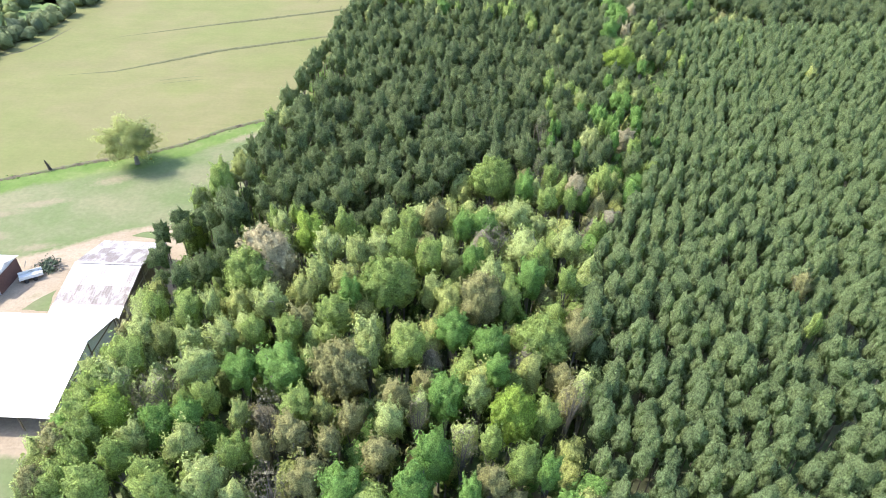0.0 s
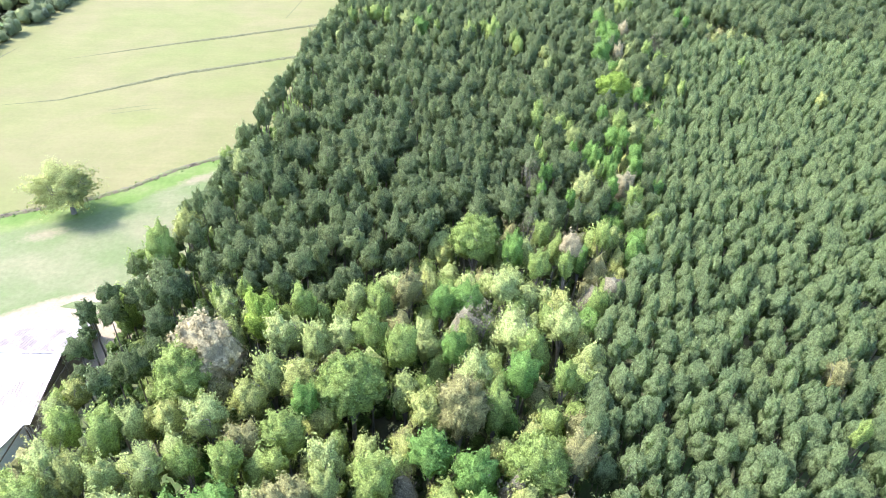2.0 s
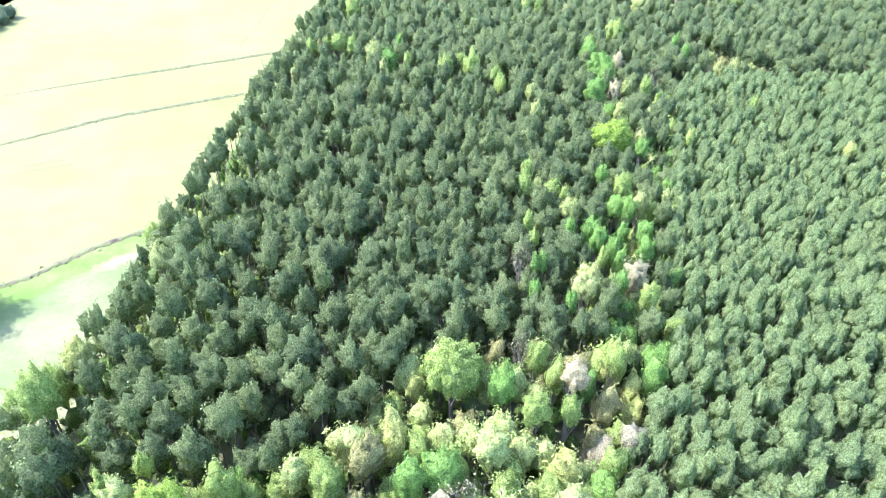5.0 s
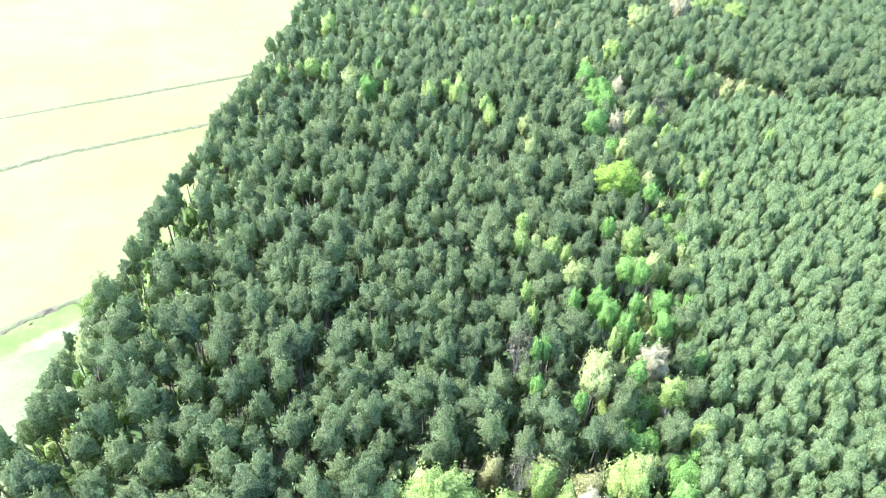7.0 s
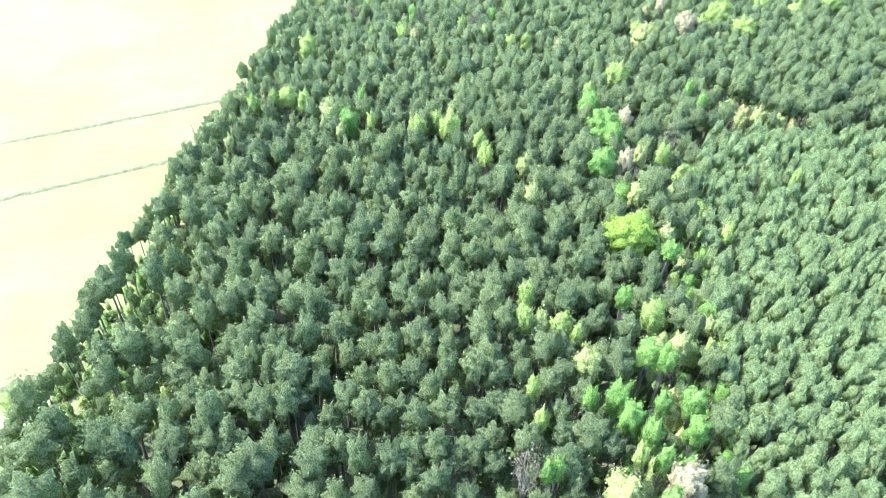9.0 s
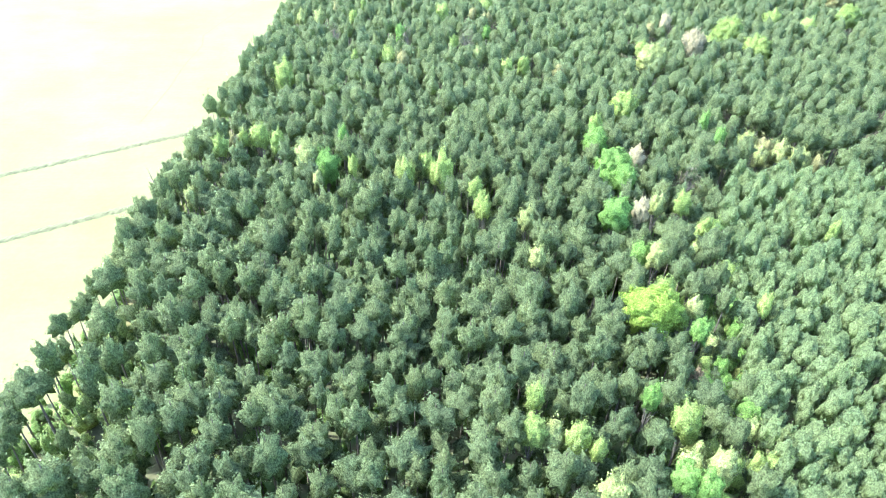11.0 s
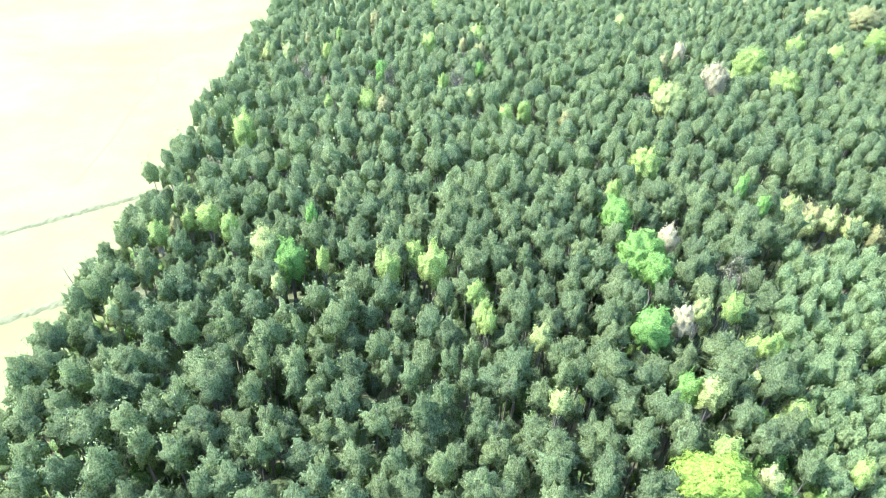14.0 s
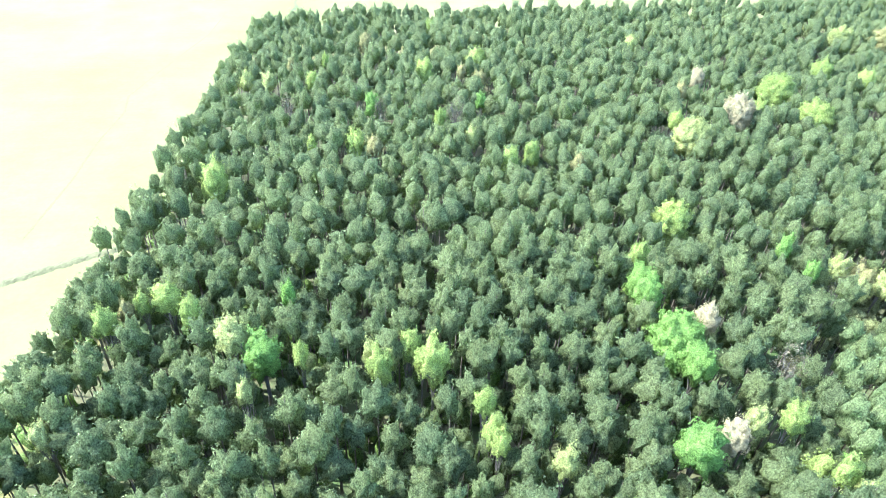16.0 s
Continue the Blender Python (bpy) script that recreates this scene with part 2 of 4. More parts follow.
def sheet_metal(name, clean, rust, amount, rough, metal):
    """Weathered roofing sheet: streaks of rust run down the slope."""
    m, nt, p = nodes_of(name)
    v = place(nt)
    st = add(nt, "ShaderNodeMapping", Scale=(1.1, 0.5, 0.5))
    nt.links.new(v, st.inputs["Vector"])
    a = noise_ramp(nt, st.outputs["Vector"], 0.45, [(0.53 - amount, clean), (0.66 - amount, rust)], 7.0, 0.72)
    b = noise_ramp(nt, v, 0.25, [(0.35, (0.40, 0.40, 0.40)), (0.65, (0.60, 0.60, 0.60))], 4.0)
    c = blend(nt, 0.5, a, b, "OVERLAY")
    each = nt.nodes.new("ShaderNodeObjectInfo").outputs["Random"]
    c = blend(nt, each, c, blend(nt, 0.12, c, (0.35, 0.32, 0.29)))
    nt.links.new(c, p.inputs["Base Color"])
    p.inputs["Roughness"].default_value, p.inputs["Metallic"].default_value = rough, metal
    bump(nt, p, v, 2.0, 0.2)
    return m


M_ROOF_OLD = sheet_metal("rusting_roof_sheet", (0.31, 0.28, 0.277), (0.14, 0.108, 0.104), 0.10, 0.6, 0.05)
M_ROOF_PALE = sheet_metal("weathered_roof_sheet", (0.34, 0.312, 0.308), (0.21, 0.178, 0.172), 0.05, 0.55, 0.05)
M_ROOF_NEW = sheet_metal("white_roof_sheet", (0.82, 0.83, 0.84), (0.72, 0.72, 0.72), 0.0, 0.4, 0.0)
M_WALL_TIN = sheet_metal("grey_wall_sheet", (0.62, 0.64, 0.67), (0.48, 0.46, 0.45), 0.1, 0.55, 0.1)
M_TIMBER = bark_material("weathered_timber", (0.12, 0.09, 0.065), (0.25, 0.20, 0.15))
M_RED_BOARD = bark_material("red_brown_boards", (0.085, 0.045, 0.038), (0.13, 0.068, 0.055))
M_IRON = bark_material("dark_green_iron", (0.03, 0.05, 0.03), (0.08, 0.11, 0.06))
M_PALE_METAL = bark_material("pale_painted_metal", (0.55, 0.56, 0.56), (0.75, 0.75, 0.74))
M_RUBBER = bark_material("tyre_rubber", (0.02, 0.02, 0.02), (0.04, 0.04, 0.04))


# ---- building helpers ----
def tri_mesh(name, verts, faces, material, tint=None, normals=None, solid=None):
    """A mesh from arrays; faces all have the same number of corners. solid: 1 where foliage is too dense to see through."""
    me = bpy.data.meshes.new(name)
    n, k = faces.shape
    me.vertices.add(len(verts))
    me.vertices.foreach_set("co", np.ascontiguousarray(verts, dtype=np.float32).ravel())
    me.loops.add(n * k)
    me.loops.foreach_set("vertex_index", np.ascontiguousarray(faces, dtype=np.int32).ravel())
    me.polygons.add(n)
    me.polygons.foreach_set("loop_start", np.arange(0, n * k, k, dtype=np.int32))
    me.update(calc_edges=True)
    if tint is not None:
        me.attributes.new("tint", "FLOAT", "POINT").data.foreach_set("value", tint.astype(np.float32))
    if solid is not None:
        me.attributes.new("solid", "FLOAT", "POINT").data.foreach_set("value", solid.astype(np.float32))
    if normals is not None:
        me.normals_split_custom_set_from_vertices(np.ascontiguousarray(normals, dtype=np.float32))
    me.materials.append(material)
    return me


def part(name, bm, material, parent=None, label=""):
    """Links a bmesh as one mesh object, under a thing or a part."""
    me = bpy.data.meshes.new(name)
    bm.to_mesh(me)
    bm.free()
    me.materials.append(material)
    ob = new(name, me)
    ob.parent = parent
    return tagged(ob, label)


def box(bm, lo, hi, m=None):
    """A box between two corners, in a bmesh."""
    c = [(lo[i] + hi[i]) / 2 for i in range(3)]
    s = [abs(hi[i] - lo[i]) for i in range(3)]
    mat = (m or Matrix()) @ Matrix.Translation(c) @ Matrix.Diagonal((*s, 1))
    return bmesh.ops.create_cube(bm, size=1, matrix=mat)


def tube_arrays(path, radii, sides=6):
    """A tapered tube along a path: vertices, triangles."""
    path = np.array(path, float)
    v, f = [], []
    for i, (p, r) in enumerate(zip(path, radii)):
        d = path[min(i + 1, len(path) - 1)] - path[max(i - 1, 0)]
        d /= np.linalg.norm(d)
        a = np.cross(d, (0.3, 0.9, 0.1))
        a /= np.linalg.norm(a)
        b = np.cross(d, a)
        for k in range(sides):
            w = 2 * math.pi * k / sides
            v.append(p + r * (math.cos(w) * a + math.sin(w) * b))
    for i in range(len(path) - 1):
        for k in range(sides):
            p0, p1 = i * sides + k, i * sides + (k + 1) % sides
            f += [(p0, p1, p1 + sides), (p0, p1 + sides, p0 + sides)]
    return np.array(v), np.array(f)


def merge(pieces):
    vs, fs, n = [], [], 0
    for v, f in pieces:
        vs.append(v)
        fs.append(f + n)
        n += len(v)
    return np.concatenate(vs), np.concatenate(fs)


def units(rng, n):
    d = rng.normal(size=(n, 3))
    return d / np.linalg.norm(d, axis=1)[:, None]


def tufts(rng, pos, out, size, loose, upright=0.0):
    """One small triangular spray of leaves at each position, roughly facing out; shoots of needles point up."""
    n = len(pos)
    nor = out + loose * units(rng, n)
    nor /= np.linalg.norm(nor, axis=1)[:, None]
    side = np.cross(nor, (0.0, 0.0, 1.0))
    a = (1 - upright) * np.cross(nor, units(rng, n)) + upright * np.cross(side, nor)
    a /= np.linalg.norm(a, axis=1)[:, None]
    b = np.cross(nor, a)
    s = (size * rng.uniform(0.55, 1.35, n))[:, None]
    wide, tall = 0.5 - 0.12 * upright, 0.75 + 0.3 * upright
    v = np.stack([pos + a * s * tall, pos - a * s * 0.35 + b * s * wide, pos - a * s * 0.35 - b * s * wide], 1)
    soft = (0.5 - 0.25 * upright) * nor + 0.7 * out
    soft /= np.linalg.norm(soft, axis=1)[:, None]
    return v.reshape(-1, 3), np.arange(3 * n).reshape(n, 3), np.repeat(soft, 3, 0)


def globe(level):
    """A unit ball of even triangles: vertices, faces."""
    g = (1 + 5 ** 0.5) / 2
    v = [np.array(p) / math.hypot(1, g) for p in ((-1, g, 0), (1, g, 0), (-1, -g, 0), (1, -g, 0), (0, -1, g), (0, 1, g), (0, -1, -g), (0, 1, -g), (g, 0, -1), (g, 0, 1), (-g, 0, -1), (-g, 0, 1))]
    f = [(0, 11, 5), (0, 5, 1), (0, 1, 7), (0, 7, 10), (0, 10, 11), (1, 5, 9), (5, 11, 4), (11, 10, 2), (10, 7, 6), (7, 1, 8), (3, 9, 4), (3, 4, 2), (3, 2, 6), (3, 6, 8), (3, 8, 9), (4, 9, 5), (2, 4, 11), (6, 2, 10), (8, 6, 7), (9, 8, 1)]
    for _ in range(level):
        mid, out = {}, []
        for a, b, c in f:
            k = []
            for p, q in ((a, b), (b, c), (c, a)):
                key = (min(p, q), max(p, q))
                if key not in mid:
                    mid[key] = len(v)
                    v.append((v[p] + v[q]) / np.linalg.norm(v[p] + v[q]))
                k.append(mid[key])
            out += [(a, k[0], k[2]), (b, k[1], k[0]), (c, k[2], k[1]), tuple(k)]
        f = out
    return np.array(v), np.array(f)


GLOBES = [globe(k) for k in range(4)]


def crown_arrays(rng, rx, rz, lobes, count, size, loose, low=-0.45, swell=0.3, taper=0.0, upright=0.0, own_turn=0.5, dense=0.9, level=2, ragged=0.3, reach=1.0):
    """A crown: a dense, lumpy dome of foliage whose lobes are its boughs, covered with small loose sprays.
    Vertices, faces, normals, solid. Its middle lies at the origin. dense: how far out the closed foliage goes (0: none)."""
    k = np.arange(lobes) + 0.5
    z = 1 - (1 - low) * k / lobes
    w = math.pi * (1 + 5 ** 0.5) * k + rng.uniform(0, 6)
    q = np.sqrt(np.clip(1 - z * z, 0, 1))
    bough = np.stack([q * np.cos(w), q * np.sin(w), z], 1) + 0.22 * rng.normal(size=(lobes, 3))
    bough /= np.linalg.norm(bough, axis=1)[:, None]
    high = rng.uniform(0.45, 1.0, lobes) * swell
    wide = math.sqrt(2.0 / lobes) * rng.uniform(0.8, 1.2, lobes)

    def surface(d):
        """How far out the foliage goes along d, its place, and which way it faces."""
        near = 1 - d @ bough.T
        lift = high * np.exp(-2.2 * near / wide ** 2)
        best = lift.argmax(1)
        r = 1.1 * (1 - swell + lift.max(1))
        p = d * r[:, None] * (rx, rx, rz)
        p[:, :2] *= (1 - taper * np.clip(p[:, 2] / rz, -1, 1))[:, None]
        heart = bough[best] * (1 - swell) * (rx, rx, rz)
        o = d / (rx, rx, rz)
        own = p - heart
        n = (1 - own_turn) * o / np.linalg.norm(o, axis=1)[:, None] + own_turn * own / np.linalg.norm(own, axis=1)[:, None] + (0, 0, 0.1)
        return p, n / np.linalg.norm(n, axis=1)[:, None], lift.max(1) / swell

    d = units(rng, int(count * 2.6))
    d = d[d[:, 2] > low - 0.12]
    p, n, lift = surface(d)
    chosen = rng.uniform(size=len(d)) < 0.25 + 0.75 * lift
    p, n = p[chosen][:count], n[chosen][:count]
    p = p * reach * (1 + ragged * (rng.uniform(-0.35, 1.0, (len(p), 1)) ** 3))
    spray = tufts(rng, p, n, size, loose, upright)
    if dense <= 0:
        return (*spray, np.zeros(len(spray[0])))
    gv, gf = GLOBES[level]
    gf = gf[gv[gf].mean(1)[:, 2] > low - 0.25]
    used = np.unique(gf)
    slot = np.zeros(len(gv), int)
    slot[used] = np.arange(len(used))
    cv, cn, _ = surface(gv[used])
    cv = cv * dense * rng.uniform(0.95, 1.05, (len(cv), 1))
    solid = np.concatenate([np.zeros(len(spray[0])), np.ones(len(cv))])
    return np.concatenate([spray[0], cv]), np.concatenate([spray[1], slot[gf] + len(spray[0])]), np.concatenate([spray[2], cn]), solid


# ---- plan of the woods ----
EDGE = ([40, 80, 95, 114, 130, 146, 164, 192, 222, 252, 273, 302, 320, 365, 384, 400, 426, 450],
        [-57, -52, -51, -54.5, -51.5, -49.5, -48.5, -46, -44, -41.5, -39.5, -35.4, -34.6, -30, -29, -27, -22, -16])
PLANTED = ([30, 44, 60, 86, 114, 136, 158, 186, 215, 232, 252], [19, 20, 21, 24, 35, 49, 56, 65, 74, 80, 92])
FAR_EDGE = 423


def west(y):
    return float(np.interp(y, *EDGE))


def planted(x, y):
    """Inside the young plantation."""
    return y < 248.5 + 0.02 * (x - 90) and x > np.interp(y, *PLANTED)


def east(y):
    return 66 + 0.536 * (y - 46) if y < 281 else 192 + 0.42 * (y - 281)


MIXED_TOP = ([-62, -41, -38, -26, -10, 4, 21, 35], [66, 76, 96, 106, 108, 128, 131, 127])


def mixed(x, y):
    """Inside the broadleaved wood beside the barns."""
    return x < np.interp(y, *PLANTED) + 1 and y < np.interp(x, *MIXED_TOP) and not (x < -57 and y > 58)


# species, then (x, y, crown radius)
BROADLEAVES = [
    ("LIME", [(-34.0, 43.6, 2.3), (-42.0, 44.0, 2.4), (-46.6, 44.9, 2.6), (-36.1, 46.2, 2.3), (-45.1, 47.4, 1.9), (-40.6, 48.4, 2.2), (11.6, 50.0, 2.4), (-26.5, 50.4, 2.2), (-51.7, 50.5, 2.9), (-46.0, 51.6, 2.4), (7.4, 52.8, 1.9), (-49.6, 55.2, 3.0), (-19.3, 57.6, 2.3), (15.4, 58.3, 2.2), (-32.6, 59.0, 1.9), (-51.3, 60.1, 2.5), (-47.4, 65.8, 2.6), (-5.0, 70.5, 2.9), (-28.8, 71.7, 1.9), (-23.6, 71.9, 2.4), (-17.5, 72.3, 1.7), (16.1, 72.9, 3.9), (-41.1, 76.9, 3.0), (-17.4, 76.9, 3.0), (-47.2, 77.2, 2.3), (61.4, 78.0, 1.1), (11.3, 82.1, 2.6), (-9.5, 85.4, 4.7), (-33.8, 87.0, 4.0), (22.0, 87.3, 1.9)]),
    ("LIME", [(-2.4, 93.1, 2.9), (17.7, 93.6, 2.3), (-7.8, 96.3, 2.9), (-32.9, 102.1, 1.1), (-19.4, 103.1, 2.4), (-6.8, 104.0, 2.9), (-29.7, 105.9, 1.1), (26.1, 113.6, 1.6), (21.5, 114.4, 2.1), (-47.9, 117.3, 2.9), (10.0, 121.7, 4.7), (35.0, 123.7, 1.6), (23.3, 125.3, 2.1), (44.7, 138.4, 1.8), (38.9, 148.6, 1.1), (27.1, 155.5, 1.3), (26.8, 160.4, 1.1), (36.4, 172.3, 1.1), (34.1, 174.5, 2.2), (28.0, 175.4, 2.0), (50.3, 176.5, 2.0), (29.4, 180.7, 1.3), (73.1, 199.0, 1.1), (57.0, 203.7, 2.1), (98.8, 220.4, 1.1), (71.9, 221.2, 1.1), (29.2, 230.7, 1.2), (71.2, 230.8, 1.6), (28.8, 233.1, 1.7), (28.1, 237.1, 1.4)]),
    ("LIME", [(22.0, 246.4, 2.6), (14.0, 246.8, 2.1), (2.1, 249.1, 1.1), (18.8, 250.0, 1.6), (-28.5, 258.6, 1.6), (-15.5, 259.0, 1.4), (-23.9, 262.8, 1.1), (-20.5, 264.1, 2.2), (63.6, 270.5, 1.9), (74.8, 281.7, 3.6), (-18.9, 303.0, 3.2), (46.8, 308.6, 2.0), (52.9, 312.8, 1.9), (0.8, 318.2, 1.1), (11.2, 320.0, 2.5), (95.9, 327.6, 1.7), (137.9, 329.8, 4.0), (33.1, 332.1, 1.3), (122.9, 334.3, 2.7), (134.9, 346.6, 4.3), (171.1, 355.0, 3.0), (-0.4, 355.4, 1.3), (161.7, 363.5, 3.1), (32.0, 364.0, 2.4), (194.5, 367.1, 4.3), (2.7, 371.9, 1.1), (49.8, 376.1, 2.6), (38.2, 406.4, 1.7)]),
    ("SAGE", [(-29.2, 46.5, 3.1), (-33.1, 51.4, 2.3), (-39.9, 51.9, 2.3), (-6.3, 55.8, 2.5), (-27.1, 56.3, 1.8), (5.7, 60.9, 2.0), (-47.0, 61.4, 3.0), (-35.5, 64.2, 3.4), (-19.1, 66.7, 1.9), (-10.9, 68.9, 2.2), (-38.7, 69.9, 2.4), (-50.5, 71.1, 2.8), (-34.0, 71.4, 2.8), (-11.4, 72.6, 3.3), (-37.8, 77.8, 2.0), (-28.4, 79.0, 2.9), (-21.6, 87.8, 3.3), (8.7, 88.0, 3.0), (-16.1, 94.9, 3.0), (-21.4, 95.4, 3.0), (-12.0, 96.0, 2.4), (15.5, 97.8, 3.6), (23.6, 99.3, 2.8), (-31.4, 101.3, 2.1), (-10.7, 104.7, 2.2), (14.6, 108.5, 2.5), (34.0, 140.8, 2.4), (35.6, 144.2, 2.7), (-40.5, 147.7, 2.3), (36.2, 165.6, 2.1)]),
    ("SAGE", [(51.8, 168.6, 1.7), (30.9, 175.3, 1.7), (60.9, 199.4, 1.5), (59.3, 213.0, 1.9), (36.5, 213.2, 1.5), (37.4, 227.3, 1.5), (65.9, 231.2, 1.6), (-30.5, 237.7, 1.5), (-5.1, 241.7, 1.1), (-8.6, 253.2, 2.4), (96.7, 319.3, 3.8), (39.5, 319.8, 1.5), (-12.4, 355.2, 1.8), (-18.6, 357.7, 1.8), (105.4, 387.5, 2.2), (188.2, 393.8, 3.5)]),
    ("FRESH", [(4.6, 45.2, 1.7), (-11.6, 45.7, 3.3), (-2.7, 46.1, 2.9), (14.8, 49.3, 2.0), (-0.4, 50.7, 2.9), (-37.5, 54.3, 3.0), (-33.6, 55.0, 1.9), (1.3, 60.7, 3.0), (-29.0, 64.5, 2.7), (-23.1, 64.8, 3.8), (8.7, 65.3, 1.8), (8.1, 71.2, 2.9), (2.3, 74.0, 2.7), (-15.3, 82.0, 1.9), (15.7, 88.5, 3.2), (5.8, 94.5, 2.5), (3.8, 103.7, 2.6), (7.7, 105.0, 2.7), (17.1, 118.7, 2.7), (30.6, 136.3, 1.2), (25.2, 140.0, 1.1), (40.5, 141.8, 1.7), (26.2, 146.7, 1.1), (27.5, 147.0, 1.1), (41.9, 148.0, 1.1), (42.0, 152.9, 1.9), (48.7, 153.2, 1.7), (39.8, 155.1, 1.7), (49.3, 157.0, 1.7), (45.2, 157.6, 1.1)]),
    ("FRESH", [(34.8, 158.5, 1.3), (39.4, 159.5, 2.0), (48.4, 165.4, 1.6), (46.3, 167.3, 1.9), (46.5, 180.4, 1.6), (59.3, 193.4, 1.4), (56.9, 215.5, 2.0), (55.7, 227.5, 3.4), (62.5, 242.2, 2.4), (62.1, 248.4, 4.3), (-4.0, 251.2, 3.3), (61.1, 259.4, 2.1), (-0.6, 262.2, 1.1), (94.0, 262.6, 1.3), (61.4, 263.6, 2.3), (92.7, 269.8, 1.4), (45.2, 341.1, 1.3), (15.7, 341.8, 2.2)]),
    ("BLOSSOM", [(44.5, 145.6, 2.5), (61.6, 229.1, 2.1), (68.6, 252.2, 2.0), (115.4, 332.0, 3.8), (115.4, 357.0, 2.2)]),
    ("TWIG", [(-20.6, 45.3, 2.1), (3.6, 52.2, 1.6), (-23.4, 56.9, 2.2), (-2.6, 57.5, 1.7), (-40.7, 57.6, 1.7), (-39.0, 60.2, 2.0), (19.8, 61.6, 1.7), (10.2, 100.3, 2.4), (20.9, 126.4, 1.6), (23.7, 147.7, 2.0), (77.4, 241.7, 1.6), (37.8, 336.5, 2.2), (18.0, 338.7, 1.7), (-6.4, 340.8, 1.7)]),
    ("YELLOW", [(-44.4, 55.4, 3.7), (10.7, 58.1, 3.9), (-25.3, 99.8, 3.5), (53.3, 199.5, 4.5)]),
    ("CREAM", [(-50.6, 44.8, 2.2), (-16.1, 47.1, 2.4), (7.5, 47.3, 2.1), (-54.5, 50.4, 1.9), (-7.3, 50.8, 2.8), (-22.7, 51.0, 1.6), (-14.1, 52.2, 1.8), (-19.1, 52.9, 2.5), (-11.7, 56.1, 2.3), (-5.9, 60.3, 2.3), (-14.7, 65.3, 4.5), (22.1, 74.5, 2.5), (-22.6, 75.9, 2.5), (6.5, 81.1, 4.1), (64.7, 89.9, 1.9), (-1.9, 107.3, 3.2), (-26.1, 261.4, 1.1), (62.1, 304.9, 1.4), (15.6, 316.2, 1.6), (105.6, 347.4, 2.1), (48.0, 358.7, 1.7), (42.9, 361.4, 1.4), (-7.1, 365.9, 1.1), (15.2, 387.8, 2.1), (205.3, 390.8, 5.2)]),
    ("OLIVE", [(-15.8, 57.3, 1.7), (-43.4, 70.8, 2.8), (-33.4, 78.7, 2.3), (1.8, 81.5, 3.2), (-23.6, 83.0, 2.4), (-16.9, 86.5, 3.2), (-45.6, 125.2, 2.8), (112.7, 195.2, 1.6)]),
    ("MAUVE", [(-31.6, 91.2, 4.9), (28.3, 120.7, 2.4)]),
]
# low leafy trees at the wood's edge: x, y, crown radius, height, depth set below ground
EDGE_TREES = [(-50.6, 169.7, 2.6, 12.0, 2.5), (-55.8, 123.0, 3.1, 14.5, 2.5), (-51.2, 125.7, 3.3, 15.5, 2.5), (-55.3, 114.9, 3.3, 12.5, 2.5), (-53.3, 107.7, 1.9, 12.5, 2.5), (-48.9, 111.1, 2.9, 14.5, 2.5), (-52.8, 109.5, 2.6, 13.5, 2.5)]
TREES = [("PALE" if kind == "SAGE" and y > 120 else kind, max(x, 1.25 * r - (51.5 if y < 64 else 49.8)) if y < 84 else x, y, r) for kind, rows in BROADLEAVES for x, y, r in rows]
GAPS = [(59.5, 183.5, 3.2), (45.0, 163.0, 3.5), (85.0, 246.0, 3.0), (97.0, 252.0, 3.0), (106.5, 268.0, 6.5), (105.0, 260.0, 6.0), (112.5, 262.5, 5.0), (117.0, 257.0, 5.0), (28.0, 247.0, 2.5)]


